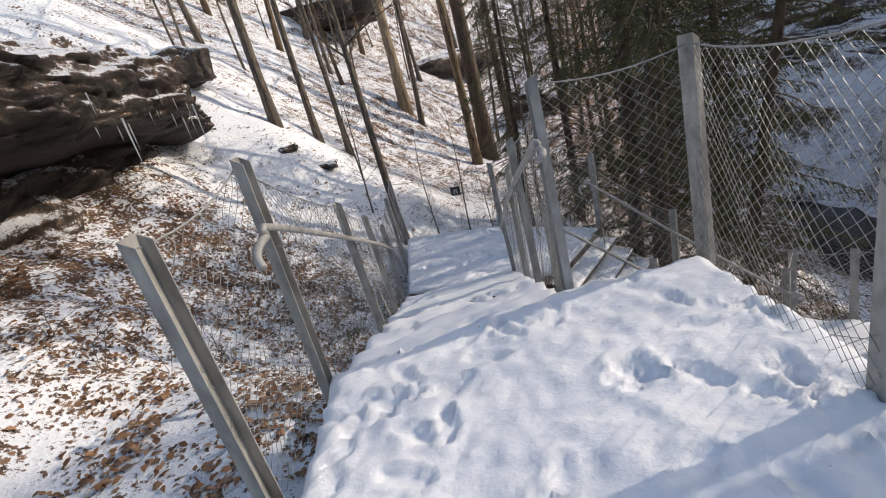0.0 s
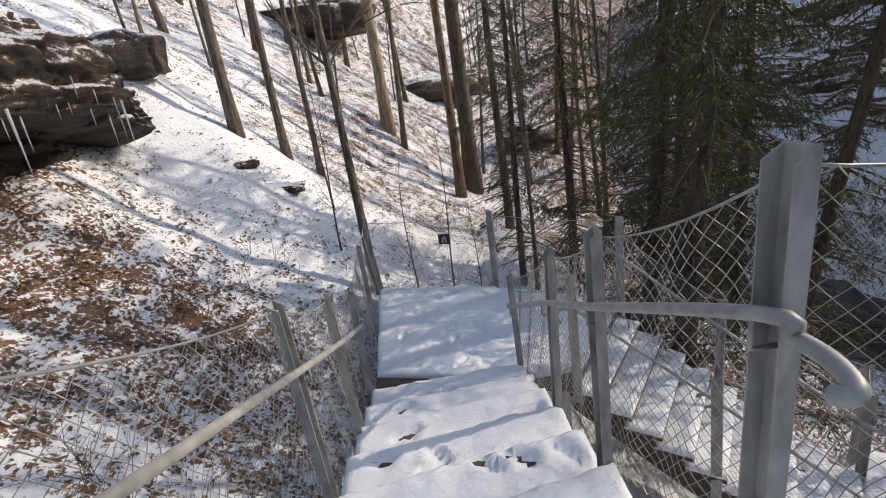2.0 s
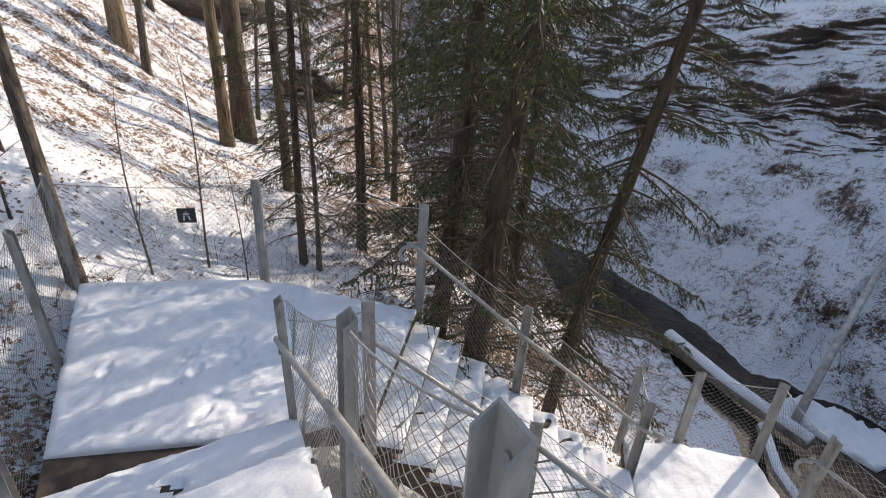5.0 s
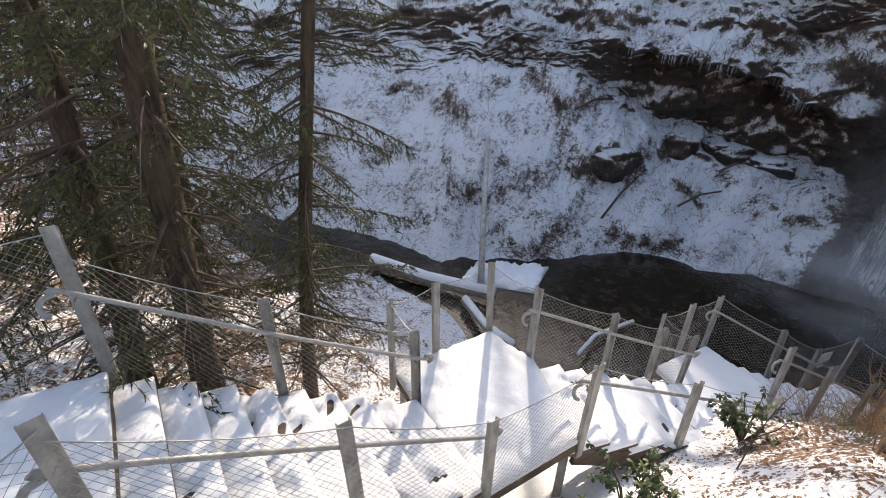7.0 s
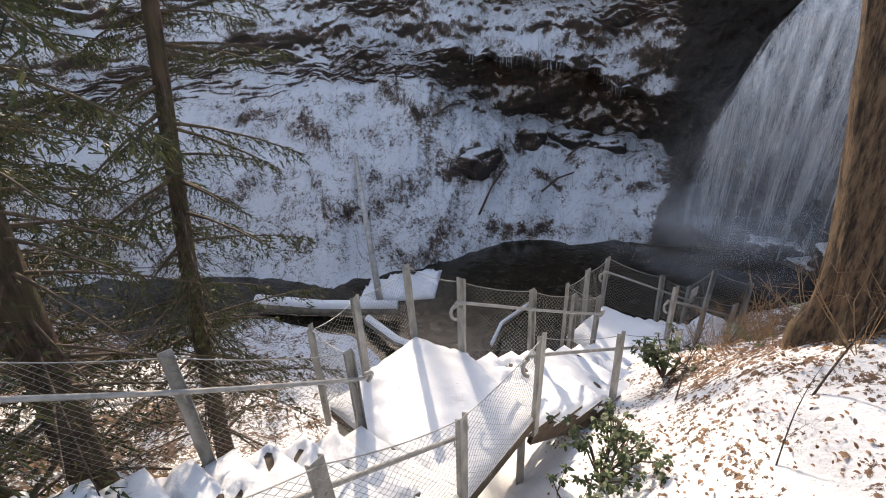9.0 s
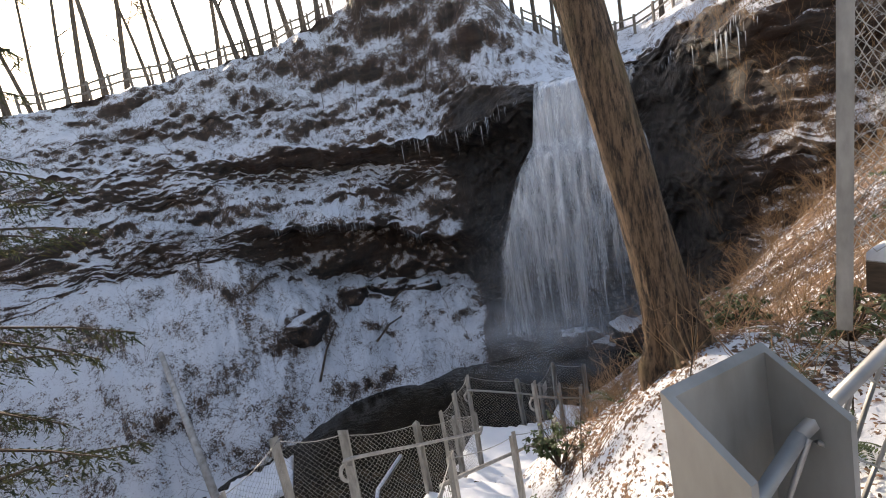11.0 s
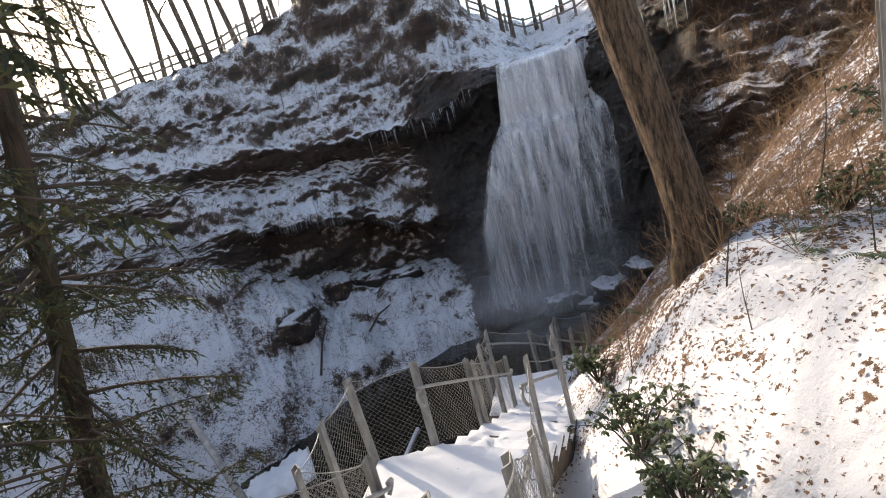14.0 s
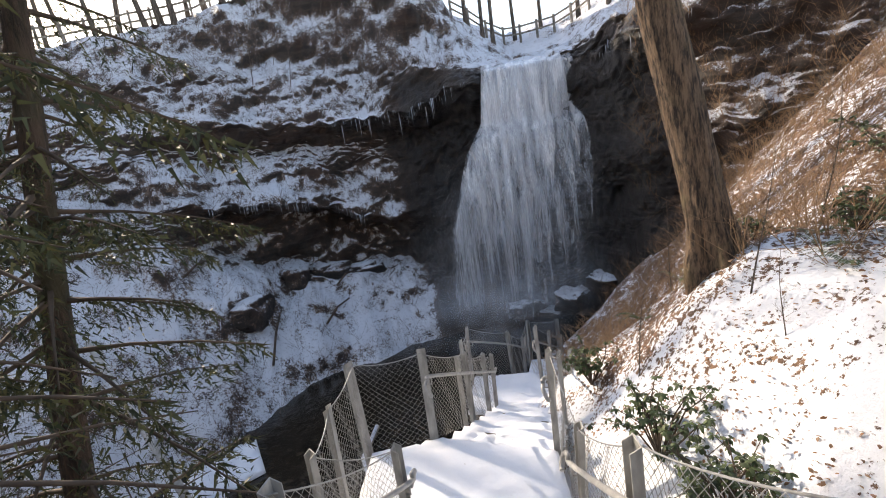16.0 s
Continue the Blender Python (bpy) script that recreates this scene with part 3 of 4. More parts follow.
def cable_mesh(p, q, zp, zq, sag=0.05):
    hp = Heap()
    p, q = Vector((*p, zp)), Vector((*q, zq))
    hp.tube([p.lerp(q, s / 8) - Vector((0, 0, sag * 4 * s / 8 * (1 - s / 8))) for s in range(9)], 0.005, 5)
    return hp.mesh("cable", WIRE)


def rail_mesh(pts, curl0, curl1):
    """A round handrail whose ends bend over and back."""
    pts = [Vector(p) for p in pts]
    a, b = pts[0], pts[-1]
    d0, d1 = (a - pts[1]).normalized(), (b - pts[-2]).normalized()
    d0.z, d1.z = 0, 0
    d0.normalize()
    d1.normalize()
    def curl(e, d, drop, turn, k=1.0):
        s = Vector((-d.y, d.x, 0)) * turn
        return [e + d * 0.10 * k, e + d * 0.17 * k + Vector((0, 0, -0.02 * drop * k)), e + d * (0.205 + 0.06 * (k - 1)) * k + Vector((0, 0, -0.07 * drop * k)) + s * 0.02, e + d * (0.19 + 0.12 * (k - 1)) * k + Vector((0, 0, -0.13 * drop * k)) + s * 0.04, e + d * (0.15 + 0.2 * (k - 1)) * k + Vector((0, 0, -0.16 * drop * k)) + s * 0.05]
    out = (curl(a, d0, *curl0)[::-1] if curl0 else []) + pts + (curl(b, d1, *curl1) if curl1 else [])
    fine = []
    for i in range(len(out) - 1):
        p0, p1, p2, p3 = out[max(i - 1, 0)], out[i], out[i + 1], out[min(i + 2, len(out) - 1)]
        for k in range(4):
            t = k / 4
            fine.append(0.5 * ((2 * p1) + (p2 - p0) * t + (2 * p0 - 5 * p1 + 4 * p2 - p3) * t * t + (3 * p1 - p0 - 3 * p2 + p3) * t ** 3))
    fine.append(out[-1])
    hp = Heap()
    hp.tube(fine, 0.021, 8)
    return hp.mesh("handrail", PIPE)


def railing(posts, label, rail=None, net=True, curls=((1, 1), (1, 1)), inward=1, skip_first=False, rail_h=0.86, cell=0.075, tall=1.0):
    """Posts as (x, y, deck height); rail: (first, last) post of the handrail."""
    ob = thing("railing", label, "railing", group="railings of the stairs")
    height, rail_h = POST_H * tall, rail_h * tall
    for i, (x, y, z) in enumerate(posts):
        if i == 0 and skip_first:
            continue
        a, b = posts[max(0, i - 1)], posts[min(len(posts) - 1, i + 1)]
        ang = math.degrees(math.atan2(b[1] - a[1], b[0] - a[0]))
        o = part("post", POST, ob)
        jig = random.Random(x * 31 + y)
        o.matrix_basis = pose(x, y, z, jig.uniform(-1.5, 1.5), jig.uniform(-1.5, 1.5), ang + (180 if inward < 0 else 0)) @ Matrix.Diagonal((1, 1, tall, 1))
    for a, b in zip(posts, posts[1:]):
        if net:
            part("netting", net_mesh(a[:2], b[:2], a[2], b[2], height - 0.05, cell), ob, "woven wire netting")
        part("cable", cable_mesh(a[:2], b[:2], a[2] + height - 0.05, b[2] + height - 0.05), ob, "slack twisted wire cable")
    if rail:
        ps = posts[rail[0]:rail[1] + 1]
        d = Vector((ps[-1][0] - ps[0][0], ps[-1][1] - ps[0][1], 0)).normalized()
        s = Vector((-d.y, d.x, 0)) * 0.085 * inward
        part("handrail", rail_mesh([Vector((p[0], p[1], p[2] + rail_h)) + s for p in ps], *curls), ob, "round grey steel handrail with bent ends")
        for p in ps:
            br = Heap()
            br.tube([Vector((p[0], p[1], p[2] + rail_h - 0.1)), Vector((p[0], p[1], p[2] + rail_h - 0.1)) + s, Vector((p[0], p[1], p[2] + rail_h - 0.01)) + s], 0.008, 5)
            part("bracket", br.mesh("bracket", PIPE), ob)
    return ob


def lerp(p, q, t, zp, zq):
    return (p[0] + (q[0] - p[0]) * t, p[1] + (q[1] - p[1]) * t, zp + (zq - zp) * t)


def on(z, *pts):
    return [(*p, z) for p in pts]


railing([(-0.72, -0.176, A_Z - 0.12), (-0.864, 0.664, A_Z), lerp(LP, BL, 0.42, A_Z, B_Z), lerp(LP, BL, 0.70, A_Z, B_Z), (-1.944, 4.576, B_Z), (-2.448, 6.304, B_Z), (-2.928, 7.96, B_Z)],
        "weathered steel posts with wire netting beside the upper steps", (1, 4), inward=-1, curls=((0.3, 1, 1.6), (1, 1)), tall=1.2)
railing([(0.648, 1.48, A_Z), lerp(RP, BR, 0.30, A_Z, B_Z), lerp(RP, BR, 0.57, A_Z, B_Z), (-0.22, 5.08, B_Z - 0.1)], "steel railing with wire netting and bent handrail", (0, 3), inward=1, curls=((0.15, -1, 1.3), (1.4, -1, 0.5)), tall=1.2)
railing([(0.648, 1.48, A_Z), (1.512, 1.732, A_Z), (1.692, 0.244, A_Z), (2.16, -1.136, A_Z)], "tall wire-netting railing round the upper landing", None, skip_first=True, tall=1.2)
railing([(-0.22, 5.08, B_Z - 0.1), (0.36, 4.98, B_Z)], "short netted railing between the two flights", None, skip_first=True, tall=1.06)
railing([(-2.928, 7.96, B_Z), (-0.732, 7.804, B_Z), (1.13, 6.78, B_Z)], "netted railing along the edge of the middle landing", None, skip_first=True, tall=1.15)
railing([(1.13, 6.78, B_Z), lerp(C1, DL0, 0.48, B_Z, D_Z), (3.40, 5.22, D_Z)], "steel railing with bent handrail above the woods", (0, 2), inward=-1, skip_first=True)
railing([(0.36, 4.98, B_Z), lerp(C2, R3, 0.52, B_Z, D_Z), (2.80, 3.93, D_Z)], "steel railing with wire netting along the lower steps", (0, 2), inward=1, skip_first=True)
railing([(3.40, 5.22, D_Z), (3.70, 5.78, D_Z), (4.38, 5.55, D_Z), (5.19, 5.15, D_Z), (4.96, 4.42, D_Z)], "netted railing round the lower landing", None, skip_first=True)
railing([(2.80, 3.93, D_Z), (4.0, 3.34, D_Z)], "wire-netting railing on the inside of the landing", None, skip_first=True)
railing([(4.96, 4.42, D_Z), lerp(D2, EA, 0.42, D_Z, E_Z), lerp(D2, EA, 0.75, D_Z, E_Z), (7.20, 2.54, E_Z)], "steel railing beside the steps to the pool", (0, 3), inward=-1, skip_first=True)
railing([(4.0, 3.34, D_Z), lerp(Q1, Q3, 0.52, D_Z, E_Z), (6.42, 1.37, E_Z)], "steel posts and handrail with no netting", (0, 2), net=False, skip_first=True)
railing([(7.20, 2.54, E_Z), (7.52, 3.0, E_Z), (8.1, 2.62, E_Z), (8.70, 2.24, E_Z)], "netted railing above the dark pool", None, skip_first=True)
railing([(8.70, 2.24, E_Z), lerp((8.45, 1.83), FB, 0.5, E_Z, F_Z), (9.72, 0.42, F_Z), (10.55, -0.27, F_Z), (10.05, -0.90, F_Z)], "steel railing of the last steps by the pool", (0, 2), inward=-1, skip_first=True)
railing([(7.70, 1.16, E_Z), lerp((7.72, 1.18), FA, 0.5, E_Z, F_Z), (9.12, -0.36, F_Z)], "steel posts of the last short flight", (0, 2), net=False)


# ---- trees ----
def tri_mesh(name, verts, tris, mat):
    me = bpy.data.meshes.new(name)
    verts, tris = np.asarray(verts, np.float32), np.asarray(tris, np.int32)
    me.vertices.add(len(verts))
    me.vertices.foreach_set("co", verts.reshape(-1))
    me.loops.add(len(tris) * 3)
    me.loops.foreach_set("vertex_index", tris.reshape(-1))
    me.polygons.add(len(tris))
    me.polygons.foreach_set("loop_start", np.arange(0, len(tris) * 3, 3, dtype=np.int32))
    me.materials.append(mat)
    me.update(calc_edges=True)
    return me


def spray(rnd, blades=11):
    """A drooping spruce branch one metre long, along x: twigs set with needle blades. Vertices of triangles."""
    tri = []
    n = 15
    for i in range(n):
        s = 0.16 + 0.84 * i / n
        for side in (-1, 1):
            if rnd.random() < 0.14:
                continue
            length = (0.34 * (1.06 - s) + 0.07) * rnd.uniform(0.7, 1.2)
            a = radians(rnd.uniform(42, 66)) * side
            d = np.array([math.cos(a), math.sin(a), rnd.uniform(-0.75, -0.2)])
            d /= np.linalg.norm(d)
            o = np.array([s, 0, -0.16 * s * s])
            for k in range(blades):
                t = (k + rnd.random()) / blades
                p = o + d * length * t + np.array([0, 0, -0.10 * t * t * length * 3])
                w = np.array([rnd.gauss(0, 1), rnd.gauss(0, 1), rnd.gauss(-0.3, 0.7)])
                w /= np.linalg.norm(w)
                tip = p + (d * 0.7 + w * 0.8) * rnd.uniform(0.035, 0.065)
                q = np.cross(d, w) * 0.0085
                tri.append((p - q, p + q, tip))
    return np.array(tri).reshape(-1, 3)


SPRAYS = [spray(random.Random(50 + i)) for i in range(4)]


def spruce_meshes(seed, height, radius, reach, bare, lean=(0.0, 0.0)):
    rnd = random.Random(seed)
    wood, vs = Heap(), []
    curve = [(lean[0] * t * height + 0.05 * math.sin(t * 7 + seed), lean[1] * t * height + 0.04 * math.sin(t * 9), t * height - 0.4) for t in np.linspace(0, 1, 12)]
    wood.tube(curve, [radius * (1.18 if i == 0 else 1) * (1 - 0.85 * i / 11) + 0.01 for i in range(12)], 9)
    limbs = Heap()
    z = 0.7
    while z < height - 0.3:
        f = z / height
        for b in range(rnd.randint(4, 6)):
            az, length = rnd.uniform(0, 6.283), reach * (1 - f) ** 0.75 * rnd.uniform(0.55, 1.1)
            c = np.array([np.interp(z, [p[2] for p in curve], [p[k] for p in curve]) for k in (0, 1)] + [z + rnd.uniform(-0.15, 0.15)])
            down = radians(rnd.uniform(-22, 4)) if f < 0.6 else radians(rnd.uniform(-5, 30))
            ca, sa, cd, sd = math.cos(az), math.sin(az), math.cos(down), math.sin(down)
            R = np.array([[ca * cd, -sa, -ca * sd], [sa * cd, ca, -sa * sd], [sd, 0, cd]])
            pts = [c + R @ np.array([length * s, 0, -0.16 * length * s * s]) for s in (0, 0.33, 0.66, 1.0)]
            limbs.tube(pts, [0.016 + 0.007 * length, 0.013, 0.009, 0.004], 4, False)
            if z < bare and rnd.random() < 0.66:
                for k in range(7):
                    s = rnd.uniform(0.25, 1)
                    o = c + R @ np.array([length * s, 0, -0.16 * length * s * s])
                    d = R @ np.array([0.6, rnd.choice((-0.8, 0.8)), rnd.uniform(-0.5, 0.1)])
                    limbs.tube([o, o + d * 0.3 * length * (1.1 - s)], [0.004, 0.002], 3, False)
                continue
            v = rnd.choice(SPRAYS)
            vs.append((v * np.array([length, length * 0.85, length])) @ R.T + c)
        z += rnd.uniform(0.22, 0.36)
    v = np.concatenate(vs)
    return wood.mesh("trunk", BARK_RED), limbs.mesh("limbs", TWIG), tri_mesh("crown", v, np.arange(len(v)).reshape(-1, 3), NEEDLE)


def spruce(seed, x, y, height, radius, reach, bare, lean, turn, label):
    ob = thing("spruce_tree", label, "tree", group="spruces beside the stairs", at=pose(x, y, ground_z(x, y), 0, 0, turn))
    for nm, me in zip(("trunk", "branchwork", "crown"), spruce_meshes(seed, height, radius, reach, bare, lean)):
        part(nm, me, ob)["kind"] = "" if nm == "trunk" else "stuff"
    return ob


def bare_tree_meshes(seed, height, radius, bark, crown=0.45, bend=0.25, twigs=14):
    rnd = random.Random(seed)
    trunk, limbs = Heap(), Heap()
    ph = rnd.uniform(0, 6)
    pts = [(bend * math.sin(t * 3.1 + ph) * t, bend * math.cos(t * 2.3 + ph) * t, t * height - 0.3) for t in np.linspace(0, 1, 11)]
    trunk.tube(pts, [radius * (1.35 if i == 0 else 1.0) * (1 - 0.8 * i / 10) for i in range(11)], 8)

    def limb(o, d, length, r, depth):
        p, ps = Vector(o), [Vector(o)]
        for k in range(4):
            d = (d + Vector((rnd.gauss(0, 0.16), rnd.gauss(0, 0.16), rnd.gauss(0.05, 0.12)))).normalized()
            p = p + d * length / 4
            ps.append(p.copy())
            if depth and rnd.random() < 0.75:
                limb(p, (d + Vector((rnd.gauss(0, 0.6), rnd.gauss(0, 0.6), rnd.gauss(0.1, 0.4)))).normalized(), length * rnd.uniform(0.35, 0.6), r * 0.5, depth - 1)
        limbs.tube(ps, [r * (1 - 0.2 * k) for k in range(5)], 4 if r > 0.008 else 3, False)
    for k in range(twigs):
        t = rnd.uniform(crown, 0.98)
        o = Vector([np.interp(t, np.linspace(0, 1, 11), [p[i] for p in pts]) for i in range(3)])
        a = rnd.uniform(0, 6.283)
        limb(o, Vector((math.cos(a), math.sin(a), rnd.uniform(0.3, 1.1))).normalized(), height * rnd.uniform(0.1, 0.24) * (1.3 - t), radius * 0.32 * (1.25 - t), 2)
    return trunk.mesh("trunk", bark), limbs.mesh("limbs", TWIG if bark is not BARK_PALE else bark)


def bare_tree(meshes, x, y, turn, label, scale=1.0, lean=(0, 0), z=None, group="bare trees"):
    ob = thing("bare_tree", label, "tree", group=group, at=pose(x, y, (ground_z(x, y) if z is None else z) - 0.05, lean[0], lean[1], 0) @ pose(0, 0, 0, 0, 0, turn) @ Matrix.Scale(scale, 4))
    for nm, me in zip(("trunk", "branchwork"), meshes):
        part(nm, me, ob)["kind"] = "" if nm == "trunk" else "stuff"
    return ob


spruce(1, 1.85, 8.75, 15, 0.15, 2.1, 4.4, (0.05, -0.07), 0, "tall spruce with red-brown bark and drooping dark needles")
spruce(2, 2.16, 7.70, 17, 0.18, 2.2, 4.4, (0.05, -0.07), 0, "large spruce with red-brown bark close to the stairs")
spruce(3, 3.62, 7.55, 13, 0.105, 1.7, 1.3, (0.06, -0.10), 0, "slim mossy spruce standing below the lower steps")
spruce(4, -0.33, 10.94, 12, 0.075, 1.2, 6.0, (0.0, 0.0), 0, "young thin spruce with dead lower twigs")
spruce(5, 3.7, 13.2, 16, 0.15, 2.7, 2.5, (0.0, 0.0), 0, "tall dark spruce further down the slope")
spruce(6, 4.3, 11.0, 15, 0.13, 2.6, 2.0, (0.0, 0.0), 0, "tall dark spruce further down the slope")
spruce(7, 0.9, 12.6, 14, 0.12, 2.0, 4.0, (0.0, 0.0), 0, "dark spruce in the woods beyond the landing")
spruce(8, -0.9, 15.4, 15, 0.14, 2.1, 4.5, (0.0, 0.0), 0, "dark spruce in the woods beyond the landing")

RIM = [bare_tree_meshes(60 + i, 13, 0.13, BARK, 0.22, 0.6, 15) for i in range(3)]
GREY_A, GREY_B, GREY_C = [bare_tree_meshes(20 + i, 13, 0.12, BARK, 0.4, 0.3) for i in range(3)]
THIN_A, THIN_B = [bare_tree_meshes(30 + i, 8, 0.05, BARK, 0.22, 0.35, 18) for i in range(2)]
PALE = bare_tree_meshes(40, 16, 0.15, BARK_PALE, 0.45, 0.12)
BIG = bare_tree_meshes(41, 18, 0.21, BARK_RED, 0.5, 0.1)
MOSSY = bare_tree_meshes(42, 14, 0.12, BARK_TAN, 0.4, 0.25)
bare_tree(GREY_A, -6.94, 11.06, 30, "slim grey bare tree on the snowy slope", 1.2)
bare_tree(GREY_B, -6.32, 12.06, 130, "slim grey bare tree on the snowy slope", 0.95)
bare_tree(GREY_C, -5.77, 12.66, 230, "slim grey bare tree beside dark roots", 0.78)
bare_tree(GREY_B, -3.04, 8.25, 80, "slender bare tree leaning at the corner of the landing", 0.8, (-4, -4))
bare_tree(PALE, -5.90, 20.34, 10, "tall pale tan tree trunk in the sun", 1.6)
bare_tree(MOSSY, -2.80, 18.30, 60, "mossy bare tree trunk", 1.55)
bare_tree(BIG, -2.51, 19.98, 0, "thick red-brown tree trunk", 1.6)
bare_tree(GREY_A, -0.07, 10.73, 200, "thin bare tree below the landing", 0.5)
rnd = random.Random(8)
for i in range(46):
    x, y = rnd.uniform(-17, 7), rnd.uniform(15.5, 38)
    x += (y - 13) * -0.1
    bare_tree(rnd.choice((GREY_A, GREY_B, GREY_C, THIN_A, THIN_B, MOSSY)), x, y, rnd.uniform(0, 360), "bare tree on the far wooded hillside", rnd.uniform(0.7, 1.1), (rnd.uniform(-4, 4), rnd.uniform(-4, 4)), group="trees on the hillside")
for x, y, s in ((-9.6, 11.7, 0.9), (-11.1, 14, 1.1), (-10, 15.3, 1.0), (-4.6, 10.5, 0.55), (-1.9, 10.0, 0.46), (-1.2, 9.3, 0.33), (-2.5, 9.2, 0.38), (-4.0, 9.1, 0.44)):
    bare_tree(THIN_A if s > 0.45 else THIN_B, x, y, x * 77, "thin bare sapling in the snow", s, group="saplings")
# trees along the rim, against the sky
for i in range(26):
    b = -14 + 44 * (i + rnd.random()) / 26
    x, y, z = wall_point(b, 9.0 + (0.05 + 0.9 * rnd.random()) ** 1.6)
    bare_tree(rnd.choice((*RIM, GREY_A)), x, y, rnd.uniform(0, 360), "tall bare tree on the rim of the glen", rnd.uniform(0.75, 1.5), (rnd.uniform(-7, 7), rnd.uniform(-7, 7)), z, "trees on the rim")
for i in range(11):
    x, y, z = wall_point(rnd.uniform(-16, 6), rnd.uniform(7.4, 8.9))
    bare_tree(rnd.choice((THIN_A, THIN_B)), x, y, rnd.uniform(0, 360), "crooked bare sapling on the upper bank", rnd.uniform(0.3, 0.6), (rnd.uniform(-12, 12), rnd.uniform(-28, -6)), z, "saplings")
for b, w in ((-25.4, 9.12), (-27.2, 9.2), (-28.2, 9.06), (-31, 9.5), (-34, 9.6), (-23, 9.4), (-20, 9.3), (-38, 9.4), (-41, 9.2)):
    x, y, z = wall_point(b, w)
    bare_tree(rnd.choice((GREY_A, GREY_B)), x, y, rnd.uniform(0, 360), "dark bare tree above the waterfall", 1.1, (0, 0), z, "trees on the rim")


def old_trunk():
    """The thick leaning trunk: furrowed, flared at its foot."""
    hp = Heap()
    n, sides = 70, 56
    for_v, f = [], []
    for i in range(n):
        t = i / (n - 1)
        z = -0.6 + 11.0 * t
        r = 0.245 * (1 - 0.3 * t) + 0.13 * math.exp(-max(0, z + 0.15) * 3.6)
        cx, cy = 0.085 * z + 0.0022 * z * z, 0.135 * z + 0.003 * z * z
        for k in range(sides):
            a = 2 * math.pi * k / sides
            root = 1 + 0.28 * math.exp(-max(0, z) * 2.6) * math.sin(a * 5 + 1)
            rr = r * root * (1 + 0.08 * fbm(math.cos(a) * 3.5, math.sin(a) * 3.5, z * 0.8, 4) + 0.09 * abs(fbm(math.cos(a) * 8, math.sin(a) * 8, z * 1.0, 2)))
            for_v.append((cx + rr * math.cos(a), cy + rr * math.sin(a), z))
    for i in range(n - 1):
        for k in range(sides):
            a, b = i * sides + k, i * sides + (k + 1) % sides
            f.append((a, b, b + sides, a + sides))
    hp.add(for_v, f)
    return hp.mesh("trunk", BARK_TAN)


ob = thing("old_tree", "thick leaning tree trunk with furrowed tan bark", "tree", at=(4.15, 0.68, -1.45))
part("trunk", old_trunk(), ob)
top = Heap()
rt = random.Random(5)
for k in range(9):
    z = 6 + k * 0.5
    o = Vector((0.085 * z + 0.0022 * z * z, 0.135 * z + 0.003 * z * z, z))
    a = rt.uniform(0, 6.28)
    d = Vector((math.cos(a), math.sin(a), 0.7))
    top.tube([o, o + d * 1.2, o + d * 2.2 + Vector((0, 0, 0.6)), o + d * 3.0 + Vector((0, 0, 1.5))], [0.09, 0.06, 0.04, 0.015], 6)
part("limbs", top.mesh("limbs", BARK_TAN), ob)


# ---- rocks ----
UPHILL = pose(0.36, 5.08, -1.385) @ Matrix.Scale(1.2, 4) @ pose(-0.36, -5.08, 1.385)


def outcrop_mesh():
    """Overhanging ledge beside the trail."""
    rows = [(-5.3, -0.7), (-5.9, 0.2), (-6.4, 0.9), (-6.2, 1.5), (-5.1, 1.75), (-4.85, 2.1), (-5.1, 2.65), (-6.2, 3.1), (-8.0, 3.7), (-11, 5.0)]
    ys = np.linspace(-4, 7.9, 300)
    v = []
    m = 120
    for j in range(m):
        s = j / (m - 1) * (len(rows) - 1)
        k = min(int(s), len(rows) - 2)
        t = s - k
        for y in ys:
            x = rows[k][0] * (1 - t) + rows[k + 1][0] * t
            z = rows[k][1] * (1 - t) + rows[k + 1][1] * t
            e = smooth01(6.4, 7.9, y)
            x -= 0.9 * e + 0.06 * (y - 3) ** 2 * (1 if y < 3 else 0)
            z = z * (1 - 0.25 * e) + 0.1 * e
            d = 0.35 * fbm(y * 0.5, z * 0.9, x * 0.5, 4) + 0.22 * fbm(y * 1.3, z * 4.5, x, 5) + 0.12 * abs(fbm(y * 4, z * 7, x * 2, 4))
            v.append((x + d, y + 0.15 * fbm(y, z, x + 7, 3), z + 0.12 * fbm(y * 0.9, x * 0.9, z, 3)))
    n = len(ys)
    f = [(j * n + i, j * n + i + 1, (j + 1) * n + i + 1, (j + 1) * n + i) for j in range(m - 1) for i in range(n - 1)]
    end = len(v)
    v.append((-9.0, 7.8, 1.2))
    f += [((j + 1) * n + n - 1, j * n + n - 1, end) for j in range(m - 1)]
    return mesh("outcrop", v, f, OUTCROP)


thing("rock_outcrop", "dark overhanging rock ledge with icicles and dead leaves", "rock", outcrop_mesh(), at=UPHILL)


def boulder_mesh(name, seed, sx, sy, sz, mat=None):
    bm = bmesh.new()
    bmesh.ops.create_icosphere(bm, subdivisions=4, radius=1)
    for v in bm.verts:
        c = v.co.copy()
        for a in range(3):
            c[a] = math.copysign(abs(c[a]) ** 0.55, c[a])
        c *= 0.85 + 0.25 * fbm(v.co.x * 1.3 + seed, v.co.y * 1.3, v.co.z * 1.3, 4)
        v.co = Vector((c.x * sx, c.y * sy, c.z * sz))
    me = bpy.data.meshes.new(name)
    bm.to_mesh(me)
    bm.free()
    me.materials.append(mat or OUTCROP)
    me.polygons.foreach_set("use_smooth", [True] * len(me.polygons))
    return me


